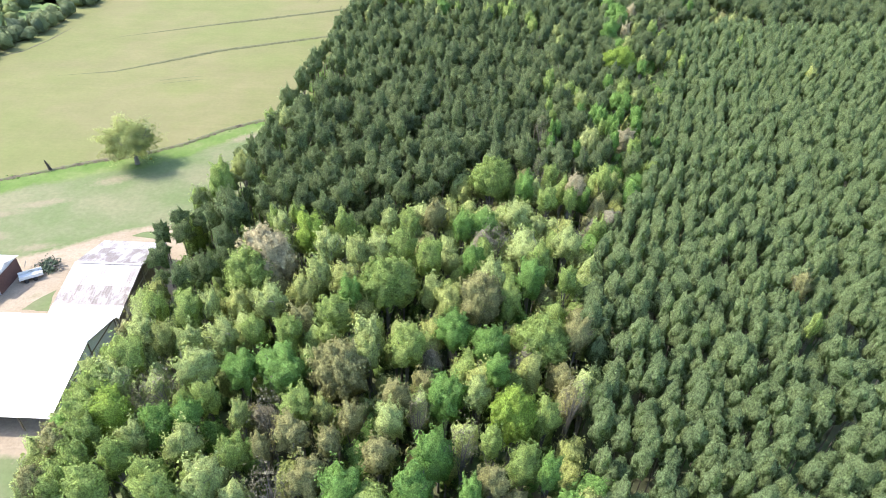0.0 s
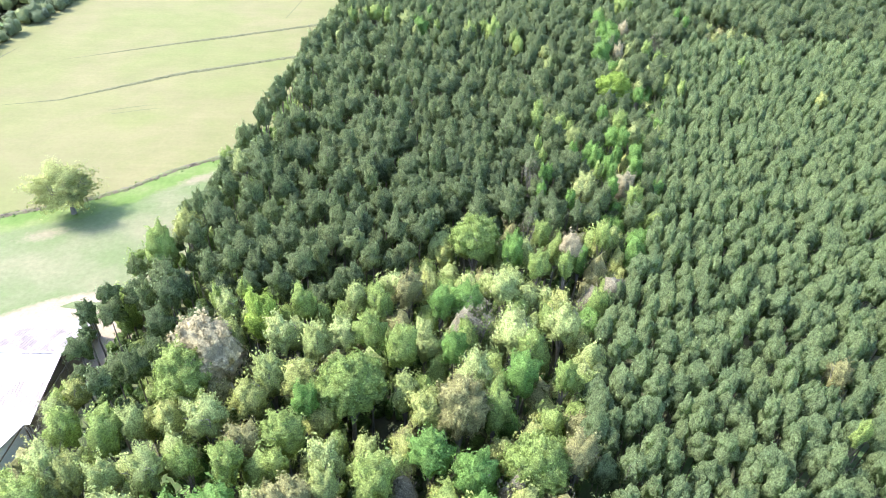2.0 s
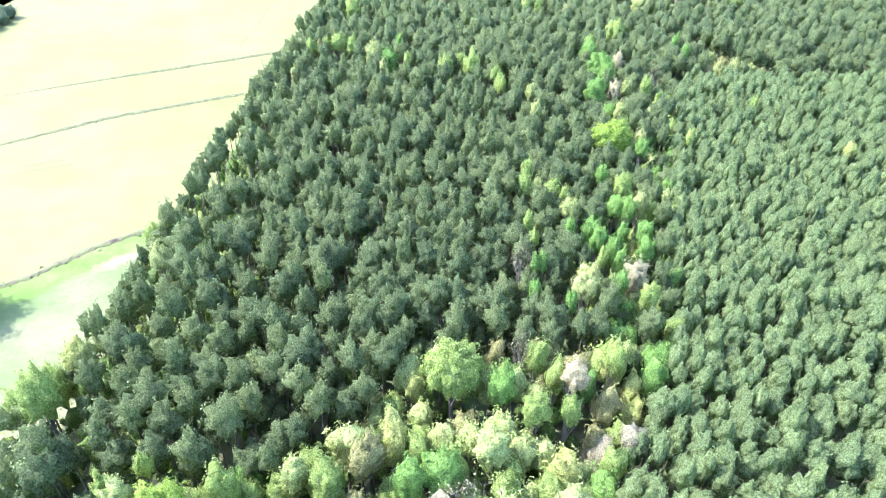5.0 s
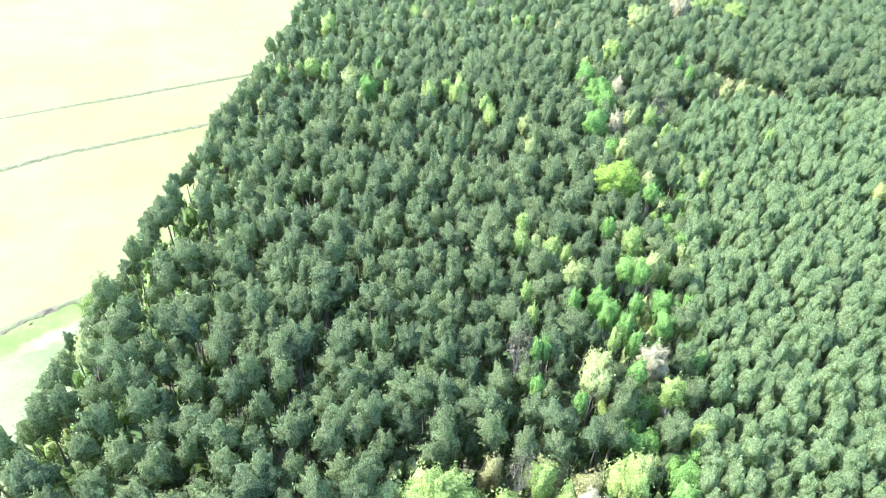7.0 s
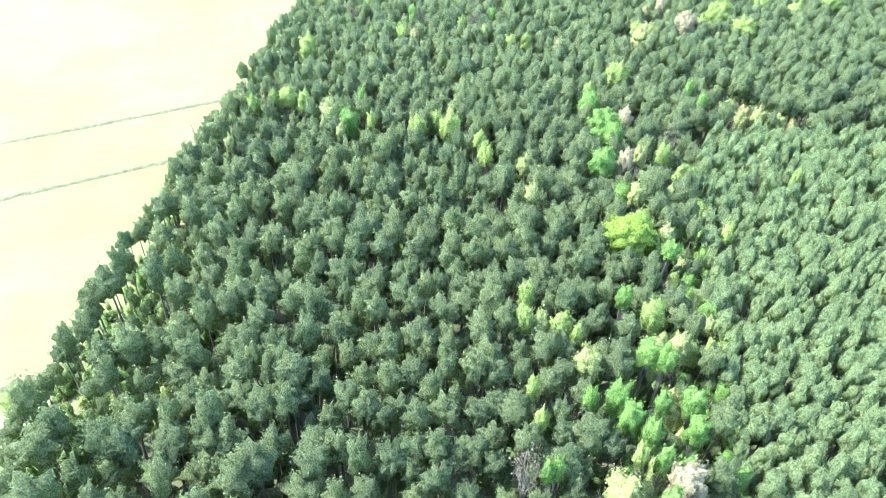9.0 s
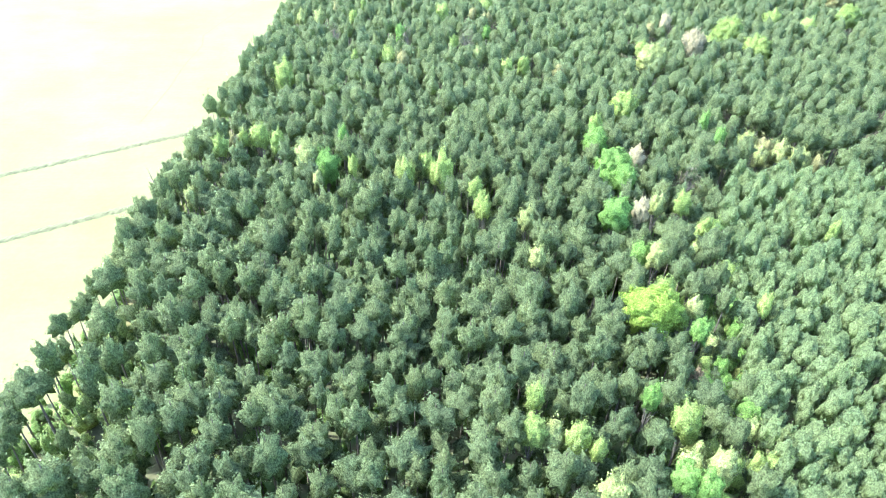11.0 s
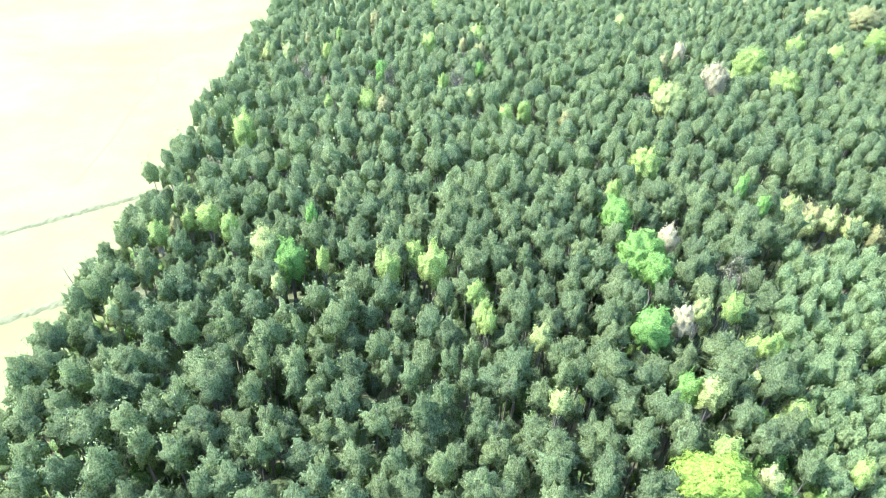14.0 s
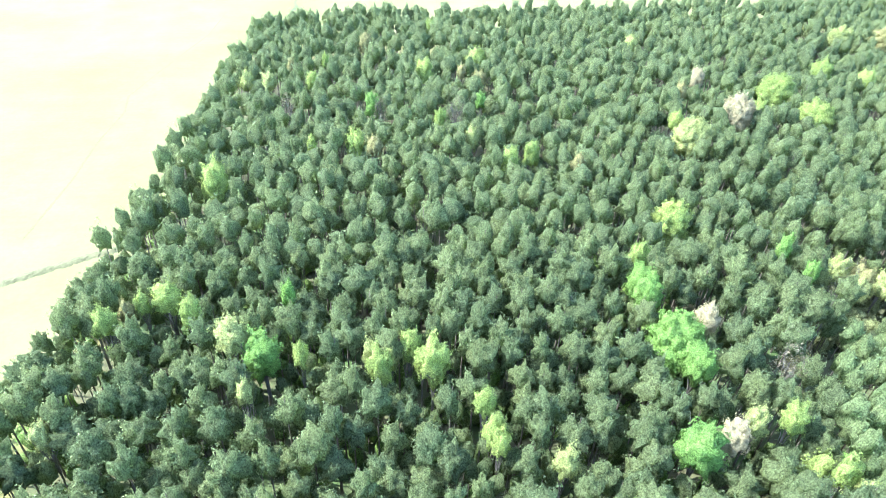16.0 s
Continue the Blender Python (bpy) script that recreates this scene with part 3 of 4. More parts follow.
def make_plan():
    """Where the pines and the fill of the broadleaved wood stand."""
    rng = np.random.default_rng(5)
    at = np.array([(x, y, r) for _, x, y, r in TREES])
    front = np.where(at[:, 1] > 230, 2.6, 1.2)
    old, young, fill, strip = [], [], [], []

    def free(x, y, reach, share):
        near = (at[:, 0] - x) ** 2 + (np.maximum(at[:, 1] - y - front, 0) + np.maximum(y - at[:, 1], 0)) ** 2 < (share * at[:, 2] + reach) ** 2
        return not near.any() and all((x - a) ** 2 + (y - b) ** 2 > r * r for a, b, r in GAPS)

    step = 4.4
    for j in range(int(430 / (step * 0.87))):
        y0 = 70 + j * step * 0.87
        for i in range(90):
            x = -62 + i * step + (j % 2) * step / 2 + rng.normal() * 0.9
            y = y0 + rng.normal() * 0.9
            keep = rng.uniform() > 0.04
            if not keep or not west(y) + 3.6 < x < east(y) or y > FAR_EDGE + 0.115 * x or y < 84 and x > -50:
                continue
            if planted(x, y) or mixed(x, y) or not free(x, y, 1.5, 0.8) or x < -52 and y < 110 or x > 84 and y < 253:
                continue
            if 92 < y < 215 and x < west(y) + 15 and rng.uniform() < 0.42:
                continue
            if 116 < y < 225 and x > np.interp(y, *PLANTED) - 9 and rng.uniform() < 0.5:
                continue
            old.append((x, y, rng.uniform(0.78, 1.26), rng.uniform(16.4, 21.4)))
    old += [(-54.6, 96.2, 0.9, 13.5), (-53.0, 92.4, 0.85, 12.0), (-56.6, 104.4, 0.86, 14.5), (-55.4, 100.2, 0.8, 12.5), (-53.6, 107.6, 1.0, 16.5), (-52.0, 102.4, 0.95, 15.5)]
    y = 113.0
    while y < 428:
        x = west(y) + 1.9 + rng.normal() * 0.5
        if free(x, y, 0.8, 0.6):
            old.append((x, y, rng.uniform(0.72, 0.98), rng.uniform(10.5, 16.0)))
        y += rng.uniform(2.8, 4.2)
    c, s = math.cos(radians(-18.5)), math.sin(radians(-18.5))
    for j in range(140):
        for i in range(110):
            u, v = -20 + j * 3.0 + rng.normal() * 0.45, 20 + i * 2.75 + rng.normal() * 0.65
            x, y = c * u - s * v, s * u + c * v
            keep = rng.uniform() > 0.02 + 0.10 * (noise.noise((x / 14, y / 14, 3.0)) > 0.42)
            if not keep or not 30 < y < 262 or not planted(x - 0.5, y) or x > east(y) or not free(x, y, 1.0, 0.85):
                continue
            young.append((x, y, rng.uniform(0.78, 1.25), rng.uniform(14.6, 18.6)))
    for j in range(60):
        for i in range(50):
            x, y = -62 + i * 3.7 + rng.normal() * 0.9, 30 + j * 3.7 + rng.normal() * 0.9
            if mixed(x, y) and free(x, y, 0.7, 0.66) and x > max(west(y) - 2, -52.5):
                fill.append((x, y, rng.uniform(2.2, 3.3)))
    for _ in range(1500):
        y = rng.uniform(112, 226)
        x = float(np.interp(y, *PLANTED)) - abs(rng.normal()) * 6 + 1
        if not mixed(x, y) and free(x, y, 0.6, 0.6) and all((x - a) ** 2 + (y - b) ** 2 > 6.5 for a, b, *_ in strip + old):
            strip.append((x, y, rng.uniform(1.5, 2.5)))
    low, grown = [], np.array([r[:2] for r in old])
    for j in range(88):
        for i in range(120):
            x, y = -62 + i * 2.9 + rng.normal() * 0.7, 84 + j * 2.9 + rng.normal() * 0.7
            if not west(y) + 2.5 < x < min(east(y), 150) or planted(x, y) or mixed(x, y) or x < -52 and y < 110 or x > 84 and y < 253:
                continue
            if ((at[:, 0] - x) ** 2 + (at[:, 1] - y) ** 2 < (0.35 * at[:, 2] + 0.7) ** 2).any() or any((x - a) ** 2 + (y - b) ** 2 < r * r for a, b, r in GAPS):
                continue
            if 236 < y < 288 and abs(x - np.interp(y, [238, 247, 267, 286], [69.5, 66.6, 66.0, 68.5])) < 1.8:
                continue
            space = ((grown - (x, y)) ** 2).sum(1).min()
            if 1.9 ** 2 < space and not (y < 215 and x < west(y) + 20 and rng.uniform() < 0.65):
                low.append((x, y, rng.uniform(0.62, 0.95), rng.uniform(11.0, 15.5)))
    return old, young, fill, strip, low


OLD, YOUNG_PINES, FILL, STRIP, LOW = make_plan()

# ---- large structure: ground, field, pasture ----
def outline(points, wobble, step, seed):
    """A closed outline with a natural, uneven edge."""
    out = []
    for (x0, y0), (x1, y1) in zip(points, points[1:] + points[:1]):
        n = max(1, int(math.hypot(x1 - x0, y1 - y0) / step))
        for k in range(n):
            x, y = x0 + (x1 - x0) * k / n, y0 + (y1 - y0) * k / n
            d = noise.noise_vector((x / 5, y / 5, seed)) * 1.8 + noise.noise_vector((x / 1.4, y / 1.4, seed + 5)) * 0.7
            out.append((x + wobble * d.x, y + wobble * d.y))
    return out


def sheet(name, points, z, material, label, wobble=0.6, step=1.0, seed=1):
    bm = bmesh.new()
    bm.faces.new([bm.verts.new((x, y, z)) for x, y in outline(points, wobble, step, seed)])
    bmesh.ops.triangulate(bm, faces=bm.faces[:])
    return tagged(part(name, bm, material), label, "ground", kind="structure")


bm = bmesh.new()
bmesh.ops.create_grid(bm, x_segments=60, y_segments=60, size=3500)
tagged(part("ground", bm, M_GROUND), "brown forest floor with leaf litter and patchy grass", "ground", kind="structure")
sheet("field", [(-172, 196), (-150, 128), (-114, 139.8), (-97, 150), (-84.5, 155.8), (-75, 162.8), (-67, 172.3), (-57.5, 180), (-48, 182), (-40, 200), (-37, 268), (-27, 394), (-16, 440), (-14, 620), (-330, 640), (-330, 420), (-172, 420)], 0.03, M_FIELD, "wide pale yellow-green field of ripening grass")
sheet("far_field", [(-14, 416), (330, 455), (420, 640), (-14, 640)], 0.025, M_FIELD, "pale open grass beyond the pine wood")
BANK = [(-48, 181.5), (-57.5, 179.6), (-67, 172), (-75, 162.5), (-84.5, 155.6), (-97, 149.8), (-114, 139.6), (-150, 128)]
TRACK = [(-130, 104), (-96, 104), (-84, 111), (-75, 117.5), (-68, 120.5), (-62, 121), (-57, 118), (-54, 112), (-56, 96), (-60, 84), (-60, 60), (-130, 60)]
DRY_SPOTS = [(-98, 129.5, 6.5, 1.6, 20), (-105, 124, 5, 1.5, 20), (-86, 141.5, 5.0, 2.2, 25), (-59, 168, 5.5, 2.0, 38), (-103, 115, 5, 2, 10), (-90, 112, 5, 1.4, 15)]


def to_line(x, y, line):
    """Distance from a spot to a line of points."""
    best = 1e9
    for (x0, y0), (x1, y1) in zip(line, line[1:]):
        k = max(0.0, min(1.0, ((x - x0) * (x1 - x0) + (y - y0) * (y1 - y0)) / ((x1 - x0) ** 2 + (y1 - y0) ** 2)))
        best = min(best, math.hypot(x - x0 - k * (x1 - x0), y - y0 - k * (y1 - y0)))
    return best


def pasture():
    """The pasture: gently uneven ground, lush along the bank, worn bare in spots and towards the track."""
    xs, ys = np.arange(-160, -43.5, 1.0), np.arange(50, 184.5, 1.0)
    verts, lush, dry, sand, slot = [], [], [], [], {}
    for i, x in enumerate(xs):
        for j, y in enumerate(ys):
            slot[i, j] = len(verts)
            d = to_line(x, y, BANK)
            n = noise.noise((x / 9, y / 9, 2.0))
            lush.append(1 - min(1.0, max(0.0, (d - 5.0 - 2.0 * n) / 4.0)))
            spot = 0.0
            for a, b, ra, rb, turn in DRY_SPOTS:
                c, q = math.cos(radians(turn)), math.sin(radians(turn))
                u, w = (x - a) * c + (y - b) * q, (y - b) * c - (x - a) * q
                spot = max(spot, 1 - math.hypot(u / ra, w / rb) * 0.6)
            dry.append(max(0.0, spot))
            sand.append(max(0.0, 1 - to_line(x, y, TRACK) / 2.6))
            verts.append((x, y, 0.012 + 0.008 * noise.noise((x / 6, y / 6, 7.0))))
    faces = [(slot[i, j], slot[i + 1, j], slot[i + 1, j + 1], slot[i, j + 1]) for i in range(len(xs) - 1) for j in range(len(ys) - 1) if ys[j] < np.interp(xs[i], [-160, -114, -75, -44], [160, 152, 176, 186])]
    me = tri_mesh("pasture", np.array(verts), np.array(faces), M_PASTURE)
    for name, values in (("lush", lush), ("dry", dry), ("sand", sand)):
        me.attributes.new(name, "FLOAT", "POINT").data.foreach_set("value", values)
    tagged(new("pasture", me), "green grazed pasture with a lush verge and dry bare patches", "ground", kind="structure")


pasture()
sheet("track", TRACK, 0.06, M_SAND, "pale sandy farm track and yard round the barns", 0.7, 0.7)
sheet("grass_patch", [(-78.4, 98.2), (-77.2, 91.6), (-82, 91.6), (-80.8, 94.6)], 0.08, M_PASTURE, "small patch of grass beside the track", 0.3, 0.8)
sheet("grass_island", [(-71, 117.8), (-68.4, 119.4), (-63.5, 118.8), (-63.5, 116.6), (-68.3, 116.8)], 0.08, M_PASTURE, "small patch of grass behind the barn", 0.3, 0.8)
sheet("far_pasture", [(-165.5, 200), (-160, 340), (-172, 419), (-420, 420), (-420, 150), (-190, 150)], 0.012, M_MEADOW, "rough grass under the distant wood")
sheet("meadow", [(-181.5, 272), (-180.5, 289.6), (-172, 285), (-166, 276), (-165, 266), (-172.4, 262)], 0.05, M_MEADOW, "small bright green meadow beyond the hedge")


def ridge_strip(name, line, width, height, material, label, seed):
    """A low uneven ridge of earth and rough grass along a line; it thins out to its last point."""
    rng, pts = random.Random(seed), []
    for (x0, y0), (x1, y1) in zip(line, line[1:]):
        n = int(math.hypot(x1 - x0, y1 - y0) / 0.7)
        pts += [(x0 + (x1 - x0) * k / n, y0 + (y1 - y0) * k / n) for k in range(n)]
    bm, rows = bmesh.new(), []
    for i, (x, y) in enumerate(pts):
        x1, y1 = pts[min(i + 3, len(pts) - 1)]
        x0, y0 = pts[max(i - 3, 0)]
        d = math.hypot(x1 - x0, y1 - y0)
        nx, ny = -(y1 - y0) / d, (x1 - x0) / d
        fade = min(1.0, 2.2 * (1 - i / len(pts)))
        w = width * fade * rng.uniform(0.7, 1.25)
        rows.append([bm.verts.new((x + nx * w * o + rng.uniform(-0.1, 0.1), y + ny * w * o, 0.02 + height * fade * q * rng.uniform(0.7, 1.2))) for o, q in ((-0.5, 0), (-0.22, 0.8), (0.05, 1), (0.25, 0.7), (0.5, 0))])
    for a, b in zip(rows, rows[1:]):
        for k in range(4):
            bm.faces.new((a[k], b[k], b[k + 1], a[k + 1]))
    return tagged(part(name, bm, material), label, "bank", kind="structure")


ridge_strip("terrace", [(-38, 264), (-52.8, 257.6), (-87, 238.5), (-117, 214), (-138, 207)], 2.5, 0.35, M_FURROW, "dark low terrace ridge across the pale field", 3)
ridge_strip("terrace", [(-34, 304), (-47.3, 297.5), (-62, 289), (-82, 277.5), (-101, 267), (-134, 247)], 2.4, 0.35, M_FURROW, "dark low terrace ridge across the pale field", 4)
ridge_strip("ditch_bank", BANK, 2.0, 0.3, M_BANK, "eroded earth bank along the field's edge", 5)
M_WHEEL = soil_material("worn_grass", [(0.35, (0.112, 0.112, 0.054)), (0.65, (0.132, 0.130, 0.062))], GREY, 0.4, 2.0)
ridge_strip("wheel_track", [(-63, 305), (-61, 331), (-61, 352), (-59, 372), (-61, 384), (-57, 402), (-51, 426), (-46, 445), (-40, 520)], 0.9, 0.03, M_WHEEL, "faint worn wheel track across the field", 7)
ridge_strip("wheel_track", [(-97, 205), (-88, 209), (-81, 211)], 0.8, 0.05, M_WHEEL, "faint worn wheel track across the field", 8)
ridge_strip("wheel_track", [(-99, 207.5), (-90, 211.5), (-83, 213.5)], 0.8, 0.05, M_WHEEL, "faint worn wheel track across the field", 9)
ridge_strip("rut", [(-163, 224), (-158, 230), (-155, 243), (-153, 262)], 0.9, 0.15, M_BANK, "dark wheel rut at the field's far edge", 6)


# ---- pines ----
def pine_shapes(seed, n, rx, rz, lobes, count, size, level, taper=0.06, swell=0.46):
    return [crown_arrays(np.random.default_rng(seed + i), rx * (0.92 + 0.07 * (i % 4)), rz * (0.88 + 0.08 * (i % 3)), lobes + i % 5, count, size, 0.9, low=-0.7, swell=swell, taper=taper, upright=0.55, own_turn=0.66, level=level, ragged=0.15, dense=0.95) for i in range(n)]


OLD_NEAR = pine_shapes(100, 11, 2.75, 4.6, 17, 470, 0.30, 2, swell=0.62)
OLD_FAR = pine_shapes(200, 6, 2.7, 4.6, 13, 145, 0.40, 1, swell=0.58)
LOW_PINES = pine_shapes(250, 6, 2.3, 4.0, 12, 130, 0.36, 1, swell=0.55)
YOUNG_NEAR = pine_shapes(300, 9, 1.86, 4.2, 17, 145, 0.30, 2, taper=0.3, swell=0.45)
YOUNG_FAR = pine_shapes(400, 5, 1.86, 4.2, 13, 130, 0.4, 1, taper=0.32, swell=0.42)


def stem(height, r, lean, sides=5):
    return tube_arrays([(0, 0, 0), (lean * 0.3, 0, height * 0.4), (lean, lean * 0.4, height)], [r, r * 0.75, r * 0.25], sides)


def pine_things(rows, shapes, height, name, group, label, material, radius, drop):
    """Pines that can be told apart: each an empty with its trunk and its crown."""
    crowns = [tri_mesh("crown", v, f, material, None, n, d) for v, f, n, d in shapes]
    trunks = [tri_mesh("trunk", *stem(height - drop * 0.3, radius, 0.25 * k - 0.25), M_PINE_BARK) for k in range(3)]
    rng = np.random.default_rng(9)
    for k, (x, y, s, h) in enumerate(rows):
        thing = tagged(new(name), label, "pine tree", group)
        thing.matrix_basis = pose(x, y, 0, *rng.normal(size=2) * 1.6, rng.uniform(0, 360)) @ Matrix.Diagonal((s * rng.uniform(0.86, 1.12), s * rng.uniform(0.9, 1.12), h / height, 1))
        trunk, crown = new("trunk", trunks[k % 3]), new("crown", crowns[k % len(crowns)])
        trunk.parent = crown.parent = thing
        crown.location.z = height - drop


def pine_stuff(name, rows, shapes, height, label, leaf, drop, radius, sides=4):
    """The rest of a stand, joined."""
    if not rows:
        return
    rng = np.random.default_rng(11)
    v, f, tint, nor, dense, tv, tf, n, tn = [], [], [], [], [], [], [], 0, 0
    for x, y, s, h in rows:
        sv, sf, sn, sd = shapes[rng.integers(len(shapes))]
        a = rng.uniform(0, 2 * math.pi)
        c, q = math.cos(a), math.sin(a)
        w = (sv + (0, 0, height - drop)) * (s * rng.uniform(0.86, 1.12), s * rng.uniform(0.9, 1.12), h / height)
        w[:, :2] += rng.normal(size=2) * 0.028 * w[:, 2:]
        w = np.stack([w[:, 0] * c - w[:, 1] * q + x, w[:, 0] * q + w[:, 1] * c + y, w[:, 2]], 1)
        nor.append(np.stack([sn[:, 0] * c - sn[:, 1] * q, sn[:, 0] * q + sn[:, 1] * c, sn[:, 2]], 1))
        v.append(w), f.append(sf + n), dense.append(sd), tint.append(np.full(len(w), rng.uniform()))
        n += len(w)
        kv, kf = stem(h - drop * 0.5, radius, rng.uniform(-0.3, 0.3), sides)
        tv.append(kv + (x, y, 0)), tf.append(kf + tn)
        tn += len(kv)
    tagged(new(name, tri_mesh(name, np.concatenate(v), np.concatenate(f), leaf, np.concatenate(tint), np.concatenate(nor), np.concatenate(dense))), label, "pine wood", kind="stuff")
    tagged(new(name + "_trunks", tri_mesh(name + "_trunks", np.concatenate(tv), np.concatenate(tf), M_PINE_BARK)), "thin brown trunks of the " + name.replace("_", " "), "tree trunks", kind="stuff")


def nearest(rows, x0, y0, n):
    """Split rows into the n round a spot of the plan and the others."""
    rows = sorted(rows, key=lambda r: (r[0] - x0) ** 2 + (r[1] - y0) ** 2)
    return rows[:n], rows[n:]


old_near, old_rest = nearest(OLD, -4, 185, 300)
young_near, young_rest = nearest(YOUNG_PINES, 66, 140, 300)
pine_things(old_near, OLD_NEAR, 19.2, "pine_tree", "mature pines of the stand", "tall grey-green mature pine with a bare trunk", M_PINE, 0.2, 4.6)
pine_things(young_near, YOUNG_NEAR, 16.8, "young_pine", "young pines of the plantation", "slender blue-green young pine in a planted row", M_YOUNG, 0.12, 3.6)
pine_stuff("pine_stand", [r for r in old_rest if r[1] < 275], OLD_NEAR, 19.2, "dense stand of mature grey-green pines", M_PINE_STUFF, 4.6, 0.2)
pine_stuff("low_pines", LOW, LOW_PINES, 14.0, "smaller grey-green pines between the tall ones", M_PINE_STUFF, 4.2, 0.11, 3)
pine_stuff("far_pine_stand", [r for r in old_rest if r[1] >= 275], OLD_FAR, 19.2, "distant stand of mature grey-green pines", M_PINE_STUFF, 4.6, 0.2, 3)
pine_stuff("plantation", [r for r in young_rest if r[1] < 212], YOUNG_NEAR, 16.8, "plantation of young blue-green pines in rows", M_YOUNG_STUFF, 3.6, 0.12, 3)
pine_stuff("far_plantation", [r for r in young_rest if r[1] >= 212], YOUNG_FAR, 16.8, "distant plantation of young blue-green pines", M_YOUNG_STUFF, 3.6, 0.12, 3)


# ---- broadleaved trees ----
def limbs_arrays(rng, r, h, n, twigs):
    """A trunk's limbs, forking up into the crown; more twigs where the tree is nearly bare."""
    out = []
    for k in range(n):
        a = 2 * math.pi * (k + rng.uniform(-0.3, 0.3)) / n
        z0 = h * rng.uniform(0.3, 0.5)
        e = np.array((math.cos(a) * r * rng.uniform(0.5, 0.85), math.sin(a) * r * rng.uniform(0.5, 0.85), h * rng.uniform(0.68, 0.92)))
        mid = np.array((e[0] * 0.4, e[1] * 0.4, z0 + (e[2] - z0) * 0.55))
        out.append(tube_arrays([(0, 0, z0), mid, e], [0.14, 0.09, 0.03], 5))
        for _ in range(twigs):
            t = mid + (e - mid) * rng.uniform(0, 1)
            d = units(rng, 1)[0] * (1, 1, 0.6) + (0, 0, 0.5)
            out.append(tube_arrays([t, t + d * r * rng.uniform(0.25, 0.5)], [0.045, 0.012], 3))
    return merge(out)


def broadleaf_set(seed, n, count, size, lobes, twigs, level=2, rz=1.25, loose=0.7, swell=0.3, low=-0.6, dense=0.95, ragged=0.1):
    """Shapes for a tree of crown radius 3 m, 16 m high: (crown, trunk, limbs)."""
    out = []
    for i in range(n):
        rng = np.random.default_rng(seed + i)
        out.append((crown_arrays(rng, 3.0, 3.0 * rz * rng.uniform(0.9, 1.15), lobes + i % 5, count, size, loose, low=low, swell=swell, own_turn=0.65, dense=dense, level=level, ragged=ragged),
                    tube_arrays([(0, 0, 0), (0.1, 0.05, 4), (0.0, 0.1, 9), (0.1, 0, 13)], [0.3, 0.24, 0.16, 0.05], 7), limbs_arrays(rng, 2.7, 15.5, 6, twigs)))
    return out


FULL = broadleaf_set(500, 9, 1050, 0.25, 30, 2, rz=1.3, swell=0.48)
AIRY = broadleaf_set(600, 9, 1050, 0.25, 26, 5, rz=1.3, loose=0.9, swell=0.5, low=-0.55, dense=0.92, ragged=0.12)
LIGHT = broadleaf_set(900, 6, 430, 0.33, 20, 0, level=1, rz=1.25, swell=0.48, low=-0.5)
SPARSE = broadleaf_set(700, 4, 700, 0.30, 20, 12, loose=1.0, swell=0.45, dense=0.0, ragged=0.7)
BIG = broadleaf_set(800, 4, 3400, 0.24, 70, 3, level=3, rz=1.1, swell=0.32, low=-0.5)
KINDS = {
    "LIME": (FULL, "broadleaf_tree", "broadleaved tree in fresh lime-green spring leaf"),
    "YELLOW": (FULL, "broadleaf_tree", "large broadleaved tree in bright yellow-green leaf"),
    "FRESH": (FULL, "broadleaf_tree", "rounded broadleaved tree in vivid fresh green leaf"),
    "SAGE": (AIRY, "budding_tree", "airy broadleaved tree in pale sage-green young leaf"),
    "PALE": (AIRY, "budding_tree", "airy tree in pale yellowish-green young leaf"),
    "OLIVE": (AIRY, "budding_tree", "broadleaved tree in thin olive-green leaf"),
    "CREAM": (AIRY, "flowering_tree", "tree covered in cream and tan catkins"),
    "BLOSSOM": (FULL, "flowering_tree", "tree covered in pale pinkish-white blossom"),
    "MAUVE": (FULL, "flowering_tree", "wide tree with pale mauve-grey blossom"),
    "BROWN": (AIRY, "withered_tree", "low tree with withered tan-brown leaves in a gap"),
    "DARK": (FULL, "hedge_tree", "dark green bushy tree in the hedge beyond the field"),
    "TWIG": (SPARSE, "bare_tree", "nearly bare brown tree with fine twigs"),
}
MESHES = {}


def broadleaf(kind, x, y, r, h, rng, low=0.0, light=False):
    """One tree with trunk, limbs and crown, of crown radius r and height h."""
    shapes, name, label = KINDS[kind]
    shapes = BIG if r > 4.3 else LIGHT if light else shapes
    i = int(rng.integers(len(shapes))) + (100 if shapes is BIG else 200 if shapes is LIGHT else 0)
    if (kind, i) not in MESHES:
        crown, trunk, limbs = shapes[i % 100]
        MESHES[kind, i] = (tri_mesh("crown", crown[0], crown[1], LEAVES[kind], None, crown[2], crown[3]), tri_mesh("trunk", *trunk, M_BARK), tri_mesh("fork", *limbs, M_BARK))
    thing = tagged(new(name), label, "tree", "broadleaved trees of the wood")
    thing.matrix_basis = pose(x, y, -low, 0, 0, rng.uniform(0, 360)) @ Matrix.Diagonal((r / 3, r / 3, h / 16, 1))
    for nm, me in zip(("crown", "trunk", "fork"), MESHES[kind, i]):
        ob = new(nm, me)
        ob.parent = thing
        if nm == "crown":
            tall = rng.uniform(0.95, 1.1) * min(1.75, 0.55 + r / 3 * 0.75) * (1.08 if light else 1.0)
            ob.location.z = 16 - 16 / h * tall * (3.3 if 100 <= i < 200 else 3.9)
            ob.scale = (rng.uniform(0.84, 1.2), rng.uniform(0.84, 1.2), tall * 16 / h)
            ob.rotation_euler = (rng.normal() * 0.07, rng.normal() * 0.07, 0)
    return thing


